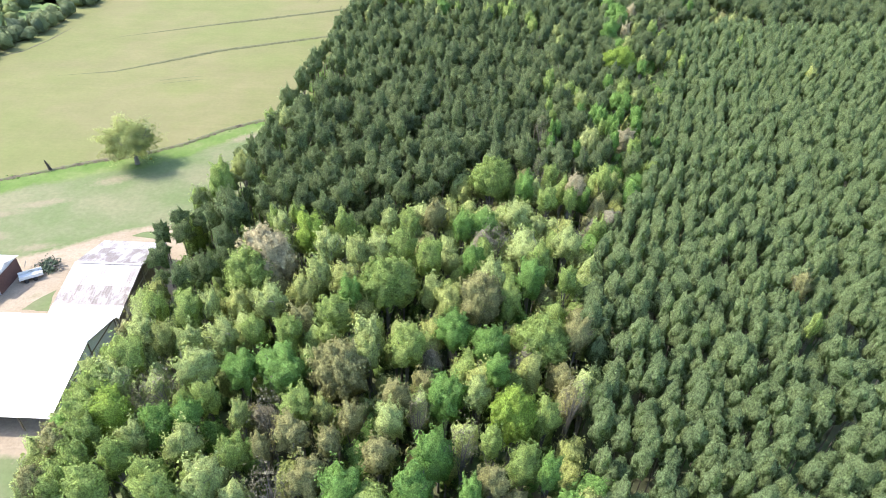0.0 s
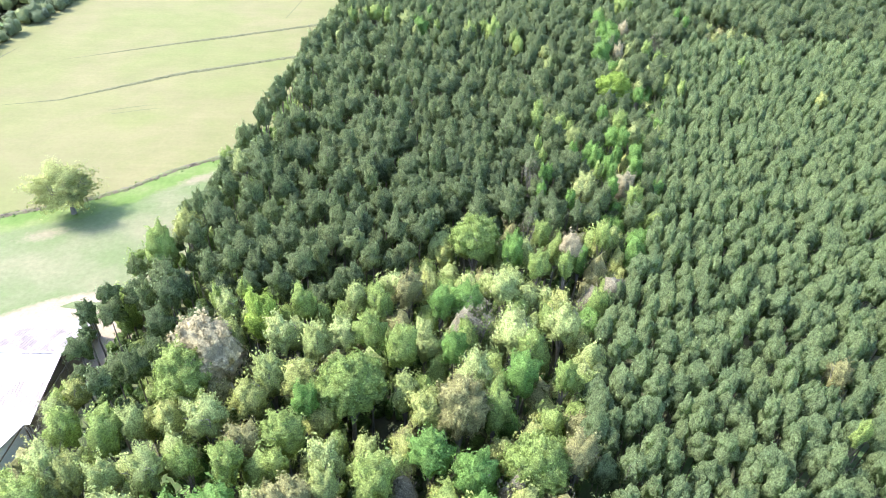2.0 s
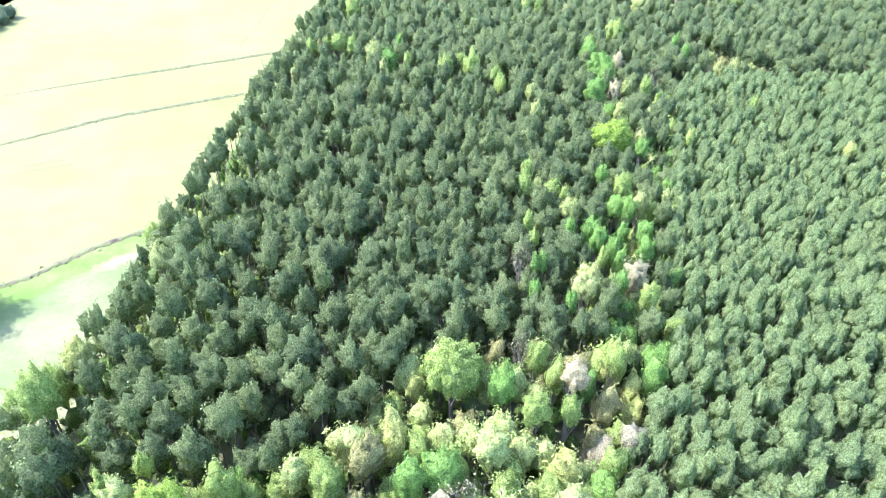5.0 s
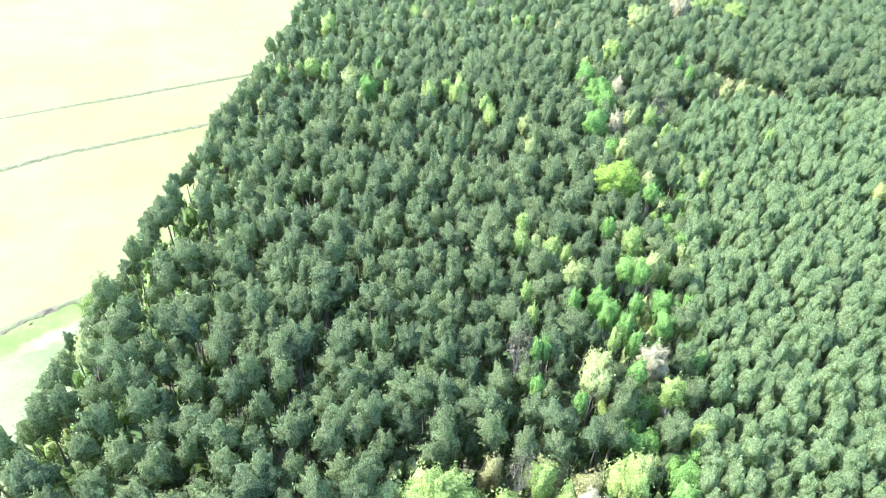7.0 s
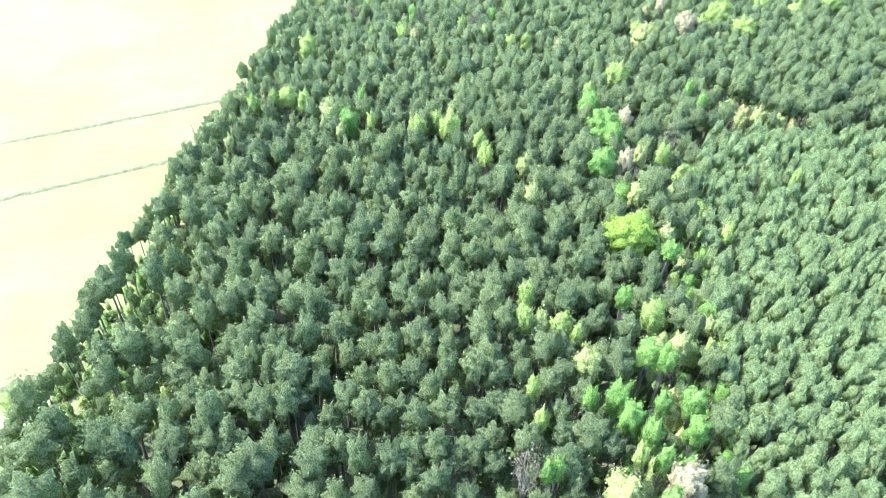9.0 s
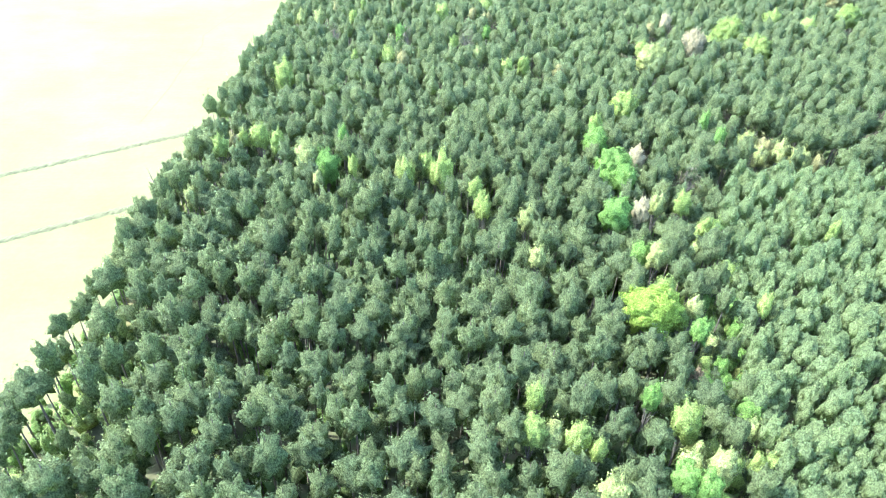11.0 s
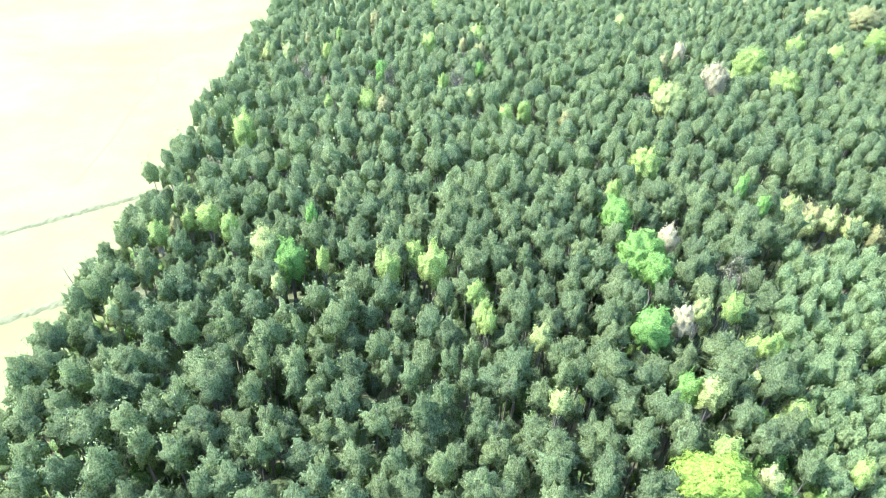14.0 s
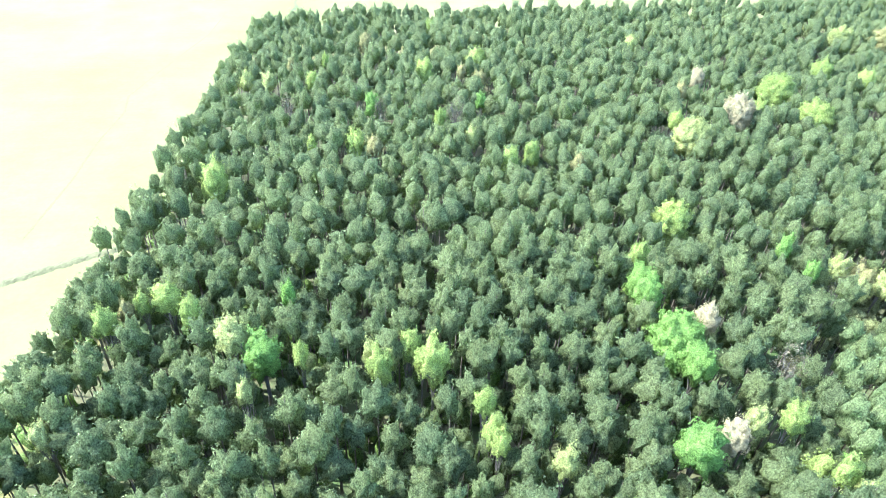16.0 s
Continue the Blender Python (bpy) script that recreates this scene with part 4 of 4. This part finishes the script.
tree_rng = np.random.default_rng(21)
for kind, x, y, r in TREES:
    r *= 1.14 if y > 230 else 1.0
    broadleaf(kind, x, y, r * 1.06 + 0.2, float(np.clip(18.9 + r * 0.5 + tree_rng.uniform(-0.8, 0.8), 18.5, 22)), tree_rng)
for x, y, r, h, low in EDGE_TREES:
    broadleaf("LIME", x, y, r, h, tree_rng, low)
for x, y, r in FILL:
    kind = tree_rng.choice(["SAGE", "OLIVE", "LIME", "FRESH", "TWIG", "CREAM"], p=[0.26, 0.16, 0.32, 0.09, 0.05, 0.12])
    broadleaf(str(kind), x, y, r, tree_rng.uniform(13.0, 18.0), tree_rng, light=True)
for x, y, r in STRIP:
    kind = tree_rng.choice(["FRESH", "LIME", "SAGE", "OLIVE"], p=[0.42, 0.38, 0.17, 0.03])
    broadleaf(str(kind), x, y, r, tree_rng.uniform(12, 18), tree_rng, light=True)
broadleaf("SAGE", -44.9, 69.2, 2.9, 16.5, tree_rng)
for kind, x, y, r in (("PALE", 15.5, 249.6, 1.9), ("PALE", 18.2, 250.6, 2.1), ("LIME", 20.5, 248.0, 2.0), ("PALE", 12.6, 250.4, 1.8), ("PALE", -9.9, 256.4, 2.2)):
    broadleaf(kind, x, y, r, 18.0, tree_rng)
for x, y, r, h in ((58.0, 188.6, 1.5, 13.6), (60.2, 190.2, 1.3, 12.6), (59.4, 187.0, 1.2, 11.5)):
    broadleaf("BROWN", x, y, r, h, tree_rng)
for k in range(6):
    broadleaf(str(tree_rng.choice(["SAGE", "LIME", "OLIVE"])), -57.4 + tree_rng.normal() * 0.4, 61.0 + 2.9 * k, tree_rng.uniform(1.7, 2.2), tree_rng.uniform(6.0, 8.0), tree_rng, light=True)
for kind, x, y, r, h in (("TWIG", -57.6, 84.0, 1.7, 7.5), ("LIME", -55.6, 89.0, 2.2, 10.0), ("TWIG", -56.6, 86.6, 2.0, 9.0), ("SAGE", -54.0, 85.5, 2.4, 12.0), ("OLIVE", -52.6, 89.2, 2.4, 12.0), ("SAGE", -56.4, 92.6, 1.7, 8.0), ("SAGE", -51.3, 80.5, 2.4, 11.0), ("LIME", -57.3, 77.2, 1.9, 7.0), ("SAGE", -58.3, 72.5, 2.1, 8.5), ("LIME", -57.8, 66.8, 2.2, 8.5), ("SAGE", -57.2, 61.0, 2.4, 9.5), ("LIME", -53.6, 74.2, 2.3, 11.0)):
    broadleaf(kind, x, y, r, h, tree_rng)
for kind, x, y, r, h in (("PALE", 101.5, 268.5, 2.9, 15.0), ("PALE", 106.0, 269.5, 3.3, 15.5), ("CREAM", 110.0, 267.0, 2.8, 14.5), ("PALE", 113.0, 264.5, 2.6, 14.5), ("TWIG", 104.0, 264.5, 2.6, 13.0), ("PALE", 108.0, 264.5, 2.4, 13.5), ("PALE", 116.5, 260.5, 2.8, 15.0), ("CREAM", 120.0, 258.5, 2.4, 14.0), ("CREAM", 88.0, 251.5, 2.0, 9.5)):
    broadleaf(kind, x, y, r, h, tree_rng)


# ---- field oak, hedge, undergrowth ----
def field_oak(x, y):
    rng = np.random.default_rng(33)
    oak = tagged(new("oak_tree"), "large spreading oak in pale young leaf, alone by the ditch", "tree")
    oak.location = (x, y, 0)
    crown = crown_arrays(rng, 8.4, 6.0, 44, 7500, 0.34, 0.8, low=-0.7, swell=0.5, own_turn=0.62, dense=0.84, level=3, ragged=0.26)
    for nm, arrays, m in (("crown", crown, LEAVES["OAK"]), ("trunk", tube_arrays([(0, 0, 0), (0.1, 0, 2), (-0.3, 0, 4.5), (-0.5, 0.2, 7)], [0.65, 0.5, 0.42, 0.25], 9), M_BARK)):
        ob = new(nm, tri_mesh(nm, arrays[0], arrays[1], m, None, arrays[2] if len(arrays) > 2 else None, arrays[3] if len(arrays) > 2 else None))
        ob.parent = oak
        if nm == "crown":
            ob.location = (-0.6, 0.2, 7.0)
    for k in range(11):
        a = 2 * math.pi * (k + rng.uniform(-0.3, 0.3)) / 11
        e = np.array((math.cos(a) * rng.uniform(4, 6), math.sin(a) * rng.uniform(4, 6), rng.uniform(6.2, 10.2)))
        pieces = [tube_arrays([(0, 0, 3.2 + 0.2 * k), e * (0.45, 0.45, 0.7), e], [0.3, 0.18, 0.04], 6)]
        for _ in range(7):
            t = e * rng.uniform(0.5, 1.0)
            pieces.append(tube_arrays([t, t + (units(rng, 1)[0] + (0, 0, 0.4)) * 2.2], [0.07, 0.015], 4))
        limb = new("limb", tri_mesh("limb", *merge(pieces), M_BARK))
        limb.parent = oak


field_oak(-83.4, 150.4)


def scrub(name, spots, label, seed, count=60, material=M_SHRUB):
    """Low shrubs and rough grass, joined."""
    rng = np.random.default_rng(seed)
    v, f, tint, nor, dense, n = [], [], [], [], [], 0
    for x, y, r, h in spots:
        sv, sf, sn, sd = crown_arrays(rng, r, h * 0.6, 6, count, 0.12 * r + 0.12, 0.9, low=-0.1, swell=0.5, level=1 if r > 1.1 else 0, ragged=0.5)
        v.append(sv + (x, y, h * 0.25)), f.append(sf + n), nor.append(sn), dense.append(sd), tint.append(np.full(len(sv), rng.uniform()))
        n += len(sv)
    tagged(new(name, tri_mesh(name, np.concatenate(v), np.concatenate(f), material, np.concatenate(tint), np.concatenate(nor), np.concatenate(dense))), label, "undergrowth", kind="stuff")


rng = np.random.default_rng(41)
floor_spots = []
for _ in range(2400):
    y = rng.uniform(84, 290)
    x = rng.uniform(west(y) - 1.0, 75)
    if not planted(x, y) and not mixed(x, y):
        floor_spots.append((x, y, rng.uniform(0.8, 2.3), rng.uniform(1.0, 9.0)))
for _ in range(1100):
    x, y = rng.uniform(-55, 42), rng.uniform(34, 135)
    if mixed(x, y) and x > max(west(y) - 1, -53):
        floor_spots.append((x, y, rng.uniform(1.0, 2.2), rng.uniform(3.0, 8.5)))
scrub("undergrowth", floor_spots, "low green shrubs on the wood's floor", 42, 12)
edge_spots = []
for _ in range(420):
    y = rng.uniform(88, 445)
    edge_spots.append((west(y) + rng.normal() * 1.2 - 0.6, y, rng.uniform(0.6, 1.8), rng.uniform(0.8, 4.5)))
scrub("edge_shrubs", edge_spots, "ragged green shrubs along the wood's edge", 43, 40)
verge_spots = []
for _ in range(150):
    x = rng.uniform(-125, -48)
    y = float(np.interp(x, [p[0] for p in BANK[::-1]], [p[1] for p in BANK[::-1]])) + rng.normal() * 0.9
    verge_spots.append((x, y, rng.uniform(0.2, 0.55), rng.uniform(0.1, 0.4)))
scrub("rough_grass", verge_spots, "tufts of rough grass along the ditch", 44, 20)


def wood_stuff(name, rows, label, leaf):
    """Distant broadleaved trees, joined: crowns of the light shapes and their trunks."""
    rng = np.random.default_rng(46)
    v, f, tint, nor, dense, trunks, n = [], [], [], [], [], [], 0
    for x, y, r, h in rows:
        (sv, sf, sn, sd), _, _ = LIGHT[rng.integers(len(LIGHT))]
        a = rng.uniform(0, 2 * math.pi)
        c, q = math.cos(a), math.sin(a)
        w = (sv + (0, 0, 2.0)) * (r / 3, r / 3, h / 6.2)
        v.append(np.stack([w[:, 0] * c - w[:, 1] * q + x, w[:, 0] * q + w[:, 1] * c + y, w[:, 2]], 1))
        nor.append(np.stack([sn[:, 0] * c - sn[:, 1] * q, sn[:, 0] * q + sn[:, 1] * c, sn[:, 2]], 1))
        f.append(sf + n), dense.append(sd), tint.append(np.full(len(sv), rng.uniform()))
        trunks.append(tube_arrays([(x, y, -0.2), (x, y, h * 0.6)], [0.2, 0.1], 4))
        n += len(sv)
    tagged(new(name, tri_mesh(name, np.concatenate(v), np.concatenate(f), leaf, np.concatenate(tint), np.concatenate(nor), np.concatenate(dense))), label, "far trees", kind="stuff")
    tagged(new(name + "_trunks", tri_mesh(name + "_trunks", *merge(trunks), M_BARK)), "grey-brown trunks of the " + name.replace("_", " "), "tree trunks", kind="stuff")


hedge, far_wood, fringe = [], [], []
for k in range(64):
    y = 208 + k * 1.9 + rng.normal()
    if 274 < y < 284:
        continue
    x = float(np.interp(y, [208, 224, 243, 267, 297, 330], [-168, -166, -162.5, -162, -161, -160])) + rng.normal() * 1.2 - 3.5 * (k % 3)
    hedge.append((x, y, rng.uniform(2.8, 4.2), rng.uniform(5.0, 9.0)))
for k in range(130):
    y = 225 + rng.uniform(0, 125)
    x = -177 - rng.uniform(0, 48)
    if 262 < y < 291 and x > -184:
        continue
    far_wood.append((x, y, rng.uniform(3.0, 4.25), rng.uniform(5.5, 10.5)))
for k in range(60):
    x = -20 + k * 5.4 + rng.normal() * 2
    fringe.append((x, FAR_EDGE + 8 + 0.115 * x + rng.normal() * 3, rng.uniform(2.0, 3.4), rng.uniform(4.5, 8.0)))
wood_stuff("far_hedge", hedge, "dark green bushy hedge trees beyond the field", M_HEDGE)
wood_stuff("far_wood", far_wood, "distant wood in mixed sage and olive leaf", M_FAR_WOOD)
wood_stuff("wood_fringe", fringe, "pale young broadleaved trees beyond the pines", M_FRINGE)

# bushy low growth between the pines and the plantation, and in the gap at its far end
bush_spots = []
for _ in range(260):
    y = rng.uniform(126, 228)
    x = float(np.interp(y, *PLANTED)) - abs(rng.normal()) * 5 + 0.5
    if not any((x - a) ** 2 + (y - b) ** 2 < (r + 1.0) ** 2 for a, b, r in GAPS):
        bush_spots.append((x, y, rng.uniform(1.3, 2.3), rng.uniform(6.0, 11.0)))
for _ in range(70):
    y = rng.uniform(238, 286)
    bush_spots.append((float(np.interp(y, [238, 247, 267, 286], [69.5, 66.6, 66.0, 68.5])) + rng.normal() * 1.3, y, rng.uniform(1.2, 2.2), rng.uniform(6.0, 11.5)))
scrub("lime_bushes", bush_spots, "bushy fresh lime-green growth beside the plantation", 47, 110, M_BUSH)
rim_spots = []
for _ in range(330):
    y = rng.uniform(92, 215)
    rim_spots.append((west(y) + 2 + abs(rng.normal()) * 9, y, rng.uniform(0.8, 1.9), rng.uniform(2.0, 8.5)))
scrub("rim_bushes", rim_spots, "light green bushes under the pines by the field", 49, 90, M_RIM)
gap_spots = [(rng.uniform(97, 121), rng.uniform(253, 272), rng.uniform(1.2, 2.4), rng.uniform(4.0, 9.5)) for _ in range(90)]
scrub("pale_bushes", gap_spots, "low pale green and tan bushes in a gap", 48, 110, M_PALE_BUSH)


# ---- farm buildings ----
def sheet_mesh(length):
    """One ribbed roofing sheet, 1 m wide, laid along x (across) and y (down the slope)."""
    bm = bmesh.new()
    prof = [(-0.02, -0.004), (0.06, 0.022), (0.12, 0), (0.44, 0), (0.5, 0.022), (0.56, 0), (0.88, 0), (0.96, 0.022), (1.04, 0.006)]
    rows = [[bm.verts.new((x - 0.5, y, z)) for x, z in prof] for y in (0, length)]
    for a, b in zip(range(8), range(1, 9)):
        bm.faces.new((rows[0][a], rows[0][b], rows[1][b], rows[1][a]))
    me = bpy.data.meshes.new("roof_sheet")
    bm.to_mesh(me)
    bm.free()
    return me


def gable_barn(name, x0, x1, y0, y1, ridge_y, eave, ridge, courses, label, bays, closed):
    """A barn with a two-sided sheet roof whose ridge runs along x; posts, trusses, back wall.
    courses: for each slope, the rows of sheets from ridge to eave: (from, to, material)."""
    barn = tagged(new(name), label, "barn")
    barn.location = (x1, y0, 0)
    o = Matrix.Translation((-x1, -y0, 0))
    rng = np.random.default_rng(int(abs(x0)))
    for side, (ya, yb) in (("front", (ridge_y, y0)), ("back", (ridge_y, y1))):
        run = abs(yb - ya)
        length = math.hypot(run, ridge - eave)
        bm = bmesh.new()
        for z in (0.0, -0.10):
            bm.faces.new([bm.verts.new((o @ Vector(p))) for p in ((x0, ya, ridge + z - 0.05), (x1, ya, ridge + z - 0.05), (x1, yb, eave + z - 0.05), (x0, yb, eave + z - 0.05))])
        slope = part("roof_slope", bm, M_TIMBER, barn, "timber deck under the roofing sheets")
        tilt = -math.degrees(math.atan2(ridge - eave, run))
        n = int(round(x1 - x0))
        for row, (a, b, material) in enumerate(courses[side]):
            me = sheet_mesh(length * (b - a) + 0.15)
            me.materials.append(material)
            for k in range(n):
                ob = new("roof_sheet", me)
                ob.parent = slope
                ob.matrix_basis = o @ pose(x0 + 0.5 + k * (x1 - x0 - 1) / max(1, n - 1), ya + (yb - ya) * a, ridge + (eave - ridge) * a - 0.012 * row + rng.uniform(0, 0.004), 0, 0, 0 if yb > ya else 180) @ pose(0, 0, 0, tilt + rng.uniform(-0.04, 0.04), 0, 0)
    bm = bmesh.new()
    box(bm, (x0, ridge_y - 0.25, ridge + 0.02), (x1, ridge_y + 0.25, ridge + 0.09), o)
    part("ridge_cap", bm, courses["front"][0][2], barn)
    for ya, yb in ((ridge_y, y0), (ridge_y, y1)):
        bm = bmesh.new()
        quad = [bm.verts.new(o @ Vector(p)) for p in ((x1 + 0.02, ya, ridge - 0.22), (x1 + 0.02, yb, eave - 0.22), (x1 + 0.02, yb, eave + 0.03), (x1 + 0.02, ya, ridge + 0.03))]
        bmesh.ops.solidify(bm, geom=[bm.faces.new(quad)], thickness=0.04)
        part("barge_board", bm, M_PALE_METAL, barn)
    for k in range(bays + 1):
        x = x0 + 0.3 + (x1 - x0 - 0.6) * k / bays
        for y in (y0 + 0.3, ridge_y, y1 - 0.3):
            top = (ridge if y == ridge_y else eave) - 0.25
            bm = bmesh.new()
            box(bm, (x - 0.1, y - 0.1, 0), (x + 0.1, y + 0.1, top), o)
            part("post", bm, M_TIMBER, barn)
        bm = bmesh.new()
        box(bm, (x - 0.07, y0 + 0.2, eave - 0.35), (x + 0.07, y1 - 0.2, eave - 0.15), o)
        part("tie_beam", bm, M_TIMBER, barn)
    bm = bmesh.new()
    box(bm, (x0 + 0.1, y1 - 0.22, 0), (x1 - 0.1, y1 - 0.14, eave - 0.3), o)
    part("back_wall", bm, M_WALL_TIN, barn)
    bm = bmesh.new()
    box(bm, (x0 + 0.1, y0 + 0.3, 0), (x0 + 0.18, y1 - 0.3, eave - 0.3), o)
    part("side_wall", bm, M_WALL_TIN, barn)
    # closed: a real gable wall; open: an added dark sheet imitates the shaded inside
    inset = 0.35 if closed else 0.9
    bm = bmesh.new()
    profile = ((y0 + 0.4, 0), (y1 - 0.4, 0), (y1 - 0.4, eave - 0.2), (ridge_y, ridge - 0.25), (y0 + 0.4, eave - 0.2))
    outer, inner = ([bm.verts.new(o @ Vector((x, y, z))) for y, z in profile] for x in (x1 - inset, x1 - inset - 0.08))
    bm.faces.new(outer)
    bm.faces.new(inner[::-1])
    for k in range(5):
        bm.faces.new((outer[k - 1], inner[k - 1], inner[k], outer[k]))
    bmesh.ops.recalc_face_normals(bm, faces=bm.faces[:])
    part("gable_wall_or_shade", bm, M_PALE_METAL if closed else M_TIMBER, barn, "pale grey sheet-metal gable wall" if closed else "dark timber sheet standing in for the shade inside the open gable")
    return barn


gable_barn("barn", -73, -59.6, 86.2, 109.8, 98.6, 4.2, 7.0, {"front": [(0, 0.42, M_ROOF_PALE), (0.42, 0.78, M_ROOF_OLD), (0.78, 1, M_ROOF_NEW)], "back": [(0, 0.66, M_ROOF_OLD), (0.66, 1, M_ROOF_PALE)]}, "open-sided barn with a rust-streaked grey metal roof", 3, False)
gable_barn("barn", -104, -60.5, 63.3, 86.6, 77.5, 4.0, 6.8, {"front": [(0, 0.5, M_ROOF_NEW), (0.5, 1, M_ROOF_NEW)], "back": [(0, 1, M_ROOF_NEW)]}, "long barn with a bright white metal roof", 8, True)


def shed():
    thing = tagged(new("shed"), "small shed with a stepped white metal roof and red-brown end", "shed")
    thing.matrix_basis = pose(-88.6, 98.0, 0) @ Matrix.Diagonal((1, 1, 1.45, 1))
    for nm, lo, hi, m in (("wall", (-14, -2.2, 0), (0, 5.4, 2.6), M_WALL_TIN), ("lean_to", (-14, -5.2, 0), (-1.2, -2.25, 2.0), M_PALE_METAL), ("end_wall", (0.01, -2.1, 0), (0.09, 5.3, 2.55), M_RED_BOARD)):
        bm = bmesh.new()
        box(bm, lo, hi)
        bmesh.ops.bevel(bm, geom=bm.edges[:], offset=0.03, segments=1)
        part(nm, bm, m, thing)
    for y0, y1, z0, z1, x1 in ((5.8, 1.6, 2.75, 3.7, 0.5), (1.5, -2.5, 3.6, 2.7, 0.3), (-2.3, -5.6, 2.5, 2.0, -0.9)):
        bm = bmesh.new()
        bm.faces.new([bm.verts.new(p) for p in ((-14.4, y0, z0), (x1, y0, z0), (x1, y1, z1), (-14.4, y1, z1))])
        bmesh.ops.solidify(bm, geom=bm.faces[:], thickness=0.06)
        part("roof", bm, M_ROOF_NEW, thing, "white metal roof slope")


shed()


def implement():
    """A parked farm trailer: frame, wheels, drawbar, and cut brush heaped on it."""
    rng = np.random.default_rng(77)
    thing = tagged(new("farm_trailer"), "old pale farm trailer parked beside the shed", "trailer")
    thing.matrix_basis = pose(-85.4, 101.4, 0, 0, 0, 35)
    bm = bmesh.new()
    box(bm, (-2.2, -1.1, 0.75), (2.2, 1.1, 0.9))
    for s in (-1, 1):
        box(bm, (-2.2, s * 1.08 - 0.04, 0.92), (2.2, s * 1.08 + 0.04, 1.5))
    part("bed", bm, M_PALE_METAL, thing)
    bm = bmesh.new()
    box(bm, (2.2, -0.08, 0.6), (4.0, 0.08, 0.75))
    part("drawbar", bm, M_IRON, thing)
    for x in (-1.0, 0.6):
        for s in (-1, 1):
            bm = bmesh.new()
            bmesh.ops.create_cone(bm, cap_ends=True, segments=20, radius1=0.42, radius2=0.42, depth=0.26, matrix=pose(x, s * 1.3, 0.42, 90))
            bmesh.ops.bevel(bm, geom=[e for e in bm.edges if len(e.link_faces) == 2 and e.calc_face_angle(0) > 1], offset=0.06, segments=2)
            part("wheel", bm, M_RUBBER, thing)
    heap = tagged(new("brush_heap"), "dark green heap of cut brush and poles on the ground", "brush heap")
    heap.location = (-83.6, 105.0, 0)
    for _ in range(40):
        p = rng.normal(size=3) * (1.7, 1.1, 0.2) + (0, 0, 0.9)
        d = units(rng, 1)[0] * (1.6, 1.2, 0.4)
        ob = new("pole", tri_mesh("pole", *tube_arrays([p - d, p + d], [0.09, 0.05], 5), M_BARK))
        ob.parent = heap
    ob = new("brush", tri_mesh("brush", *crown_arrays(rng, 2.6, 1.4, 9, 420, 0.4, 1.0, low=0.0, swell=0.6, ragged=0.8)[:2], M_IRON))
    ob.parent, ob.location.z = heap, 0.5


implement()


def dead_snag(x, y, h, lean):
    rng = np.random.default_rng(int(x * x))
    thing = tagged(new("dead_tree"), "leaning grey dead tree without bark at the wood's edge", "dead tree")
    thing.location = (x, y, 0)
    trunk = new("trunk", tri_mesh("trunk", *tube_arrays([(0, 0, 0), (lean * 0.4, 0, h * 0.5), (lean, 0.2, h)], [0.22, 0.15, 0.04], 7), M_BARK))
    trunk.parent = thing
    for _ in range(5):
        k = rng.uniform(0.5, 0.95)
        p = np.array((lean * k, 0, h * k))
        b = new("branch", tri_mesh("branch", *tube_arrays([p, p + units(rng, 1)[0] * 1.2 + (0, 0, 0.5)], [0.05, 0.015], 4), M_BARK))
        b.parent = thing


dead_snag(-40.5, 250.5, 15, -2.5)


def stump(x, y):
    """A snapped trunk with a flared foot and a jagged, leaning top."""
    rng = np.random.default_rng(3)
    thing = tagged(new("stump"), "dark snapped tree stump standing on the bank", "stump")
    thing.location = (x, y, 0)
    trunk = new("trunk", tri_mesh("trunk", *tube_arrays([(0, 0, 0), (-0.05, 0, 0.4), (-0.2, 0, 1.2), (-0.6, 0.1, 2.4), (-0.75, 0.1, 2.9)], [0.62, 0.42, 0.34, 0.24, 0.05], 9), M_DEADWOOD))
    trunk.parent = thing
    for k in range(3):
        a = rng.uniform(0, 6.3)
        b = new("snag", tri_mesh("snag", *tube_arrays([(-0.15, 0, 0.8 + 0.3 * k), (math.cos(a) * 0.6, math.sin(a) * 0.6, 1.3 + 0.3 * k)], [0.12, 0.03], 5), M_DEADWOOD))
        b.parent = thing


stump(-104.4, 145.4)
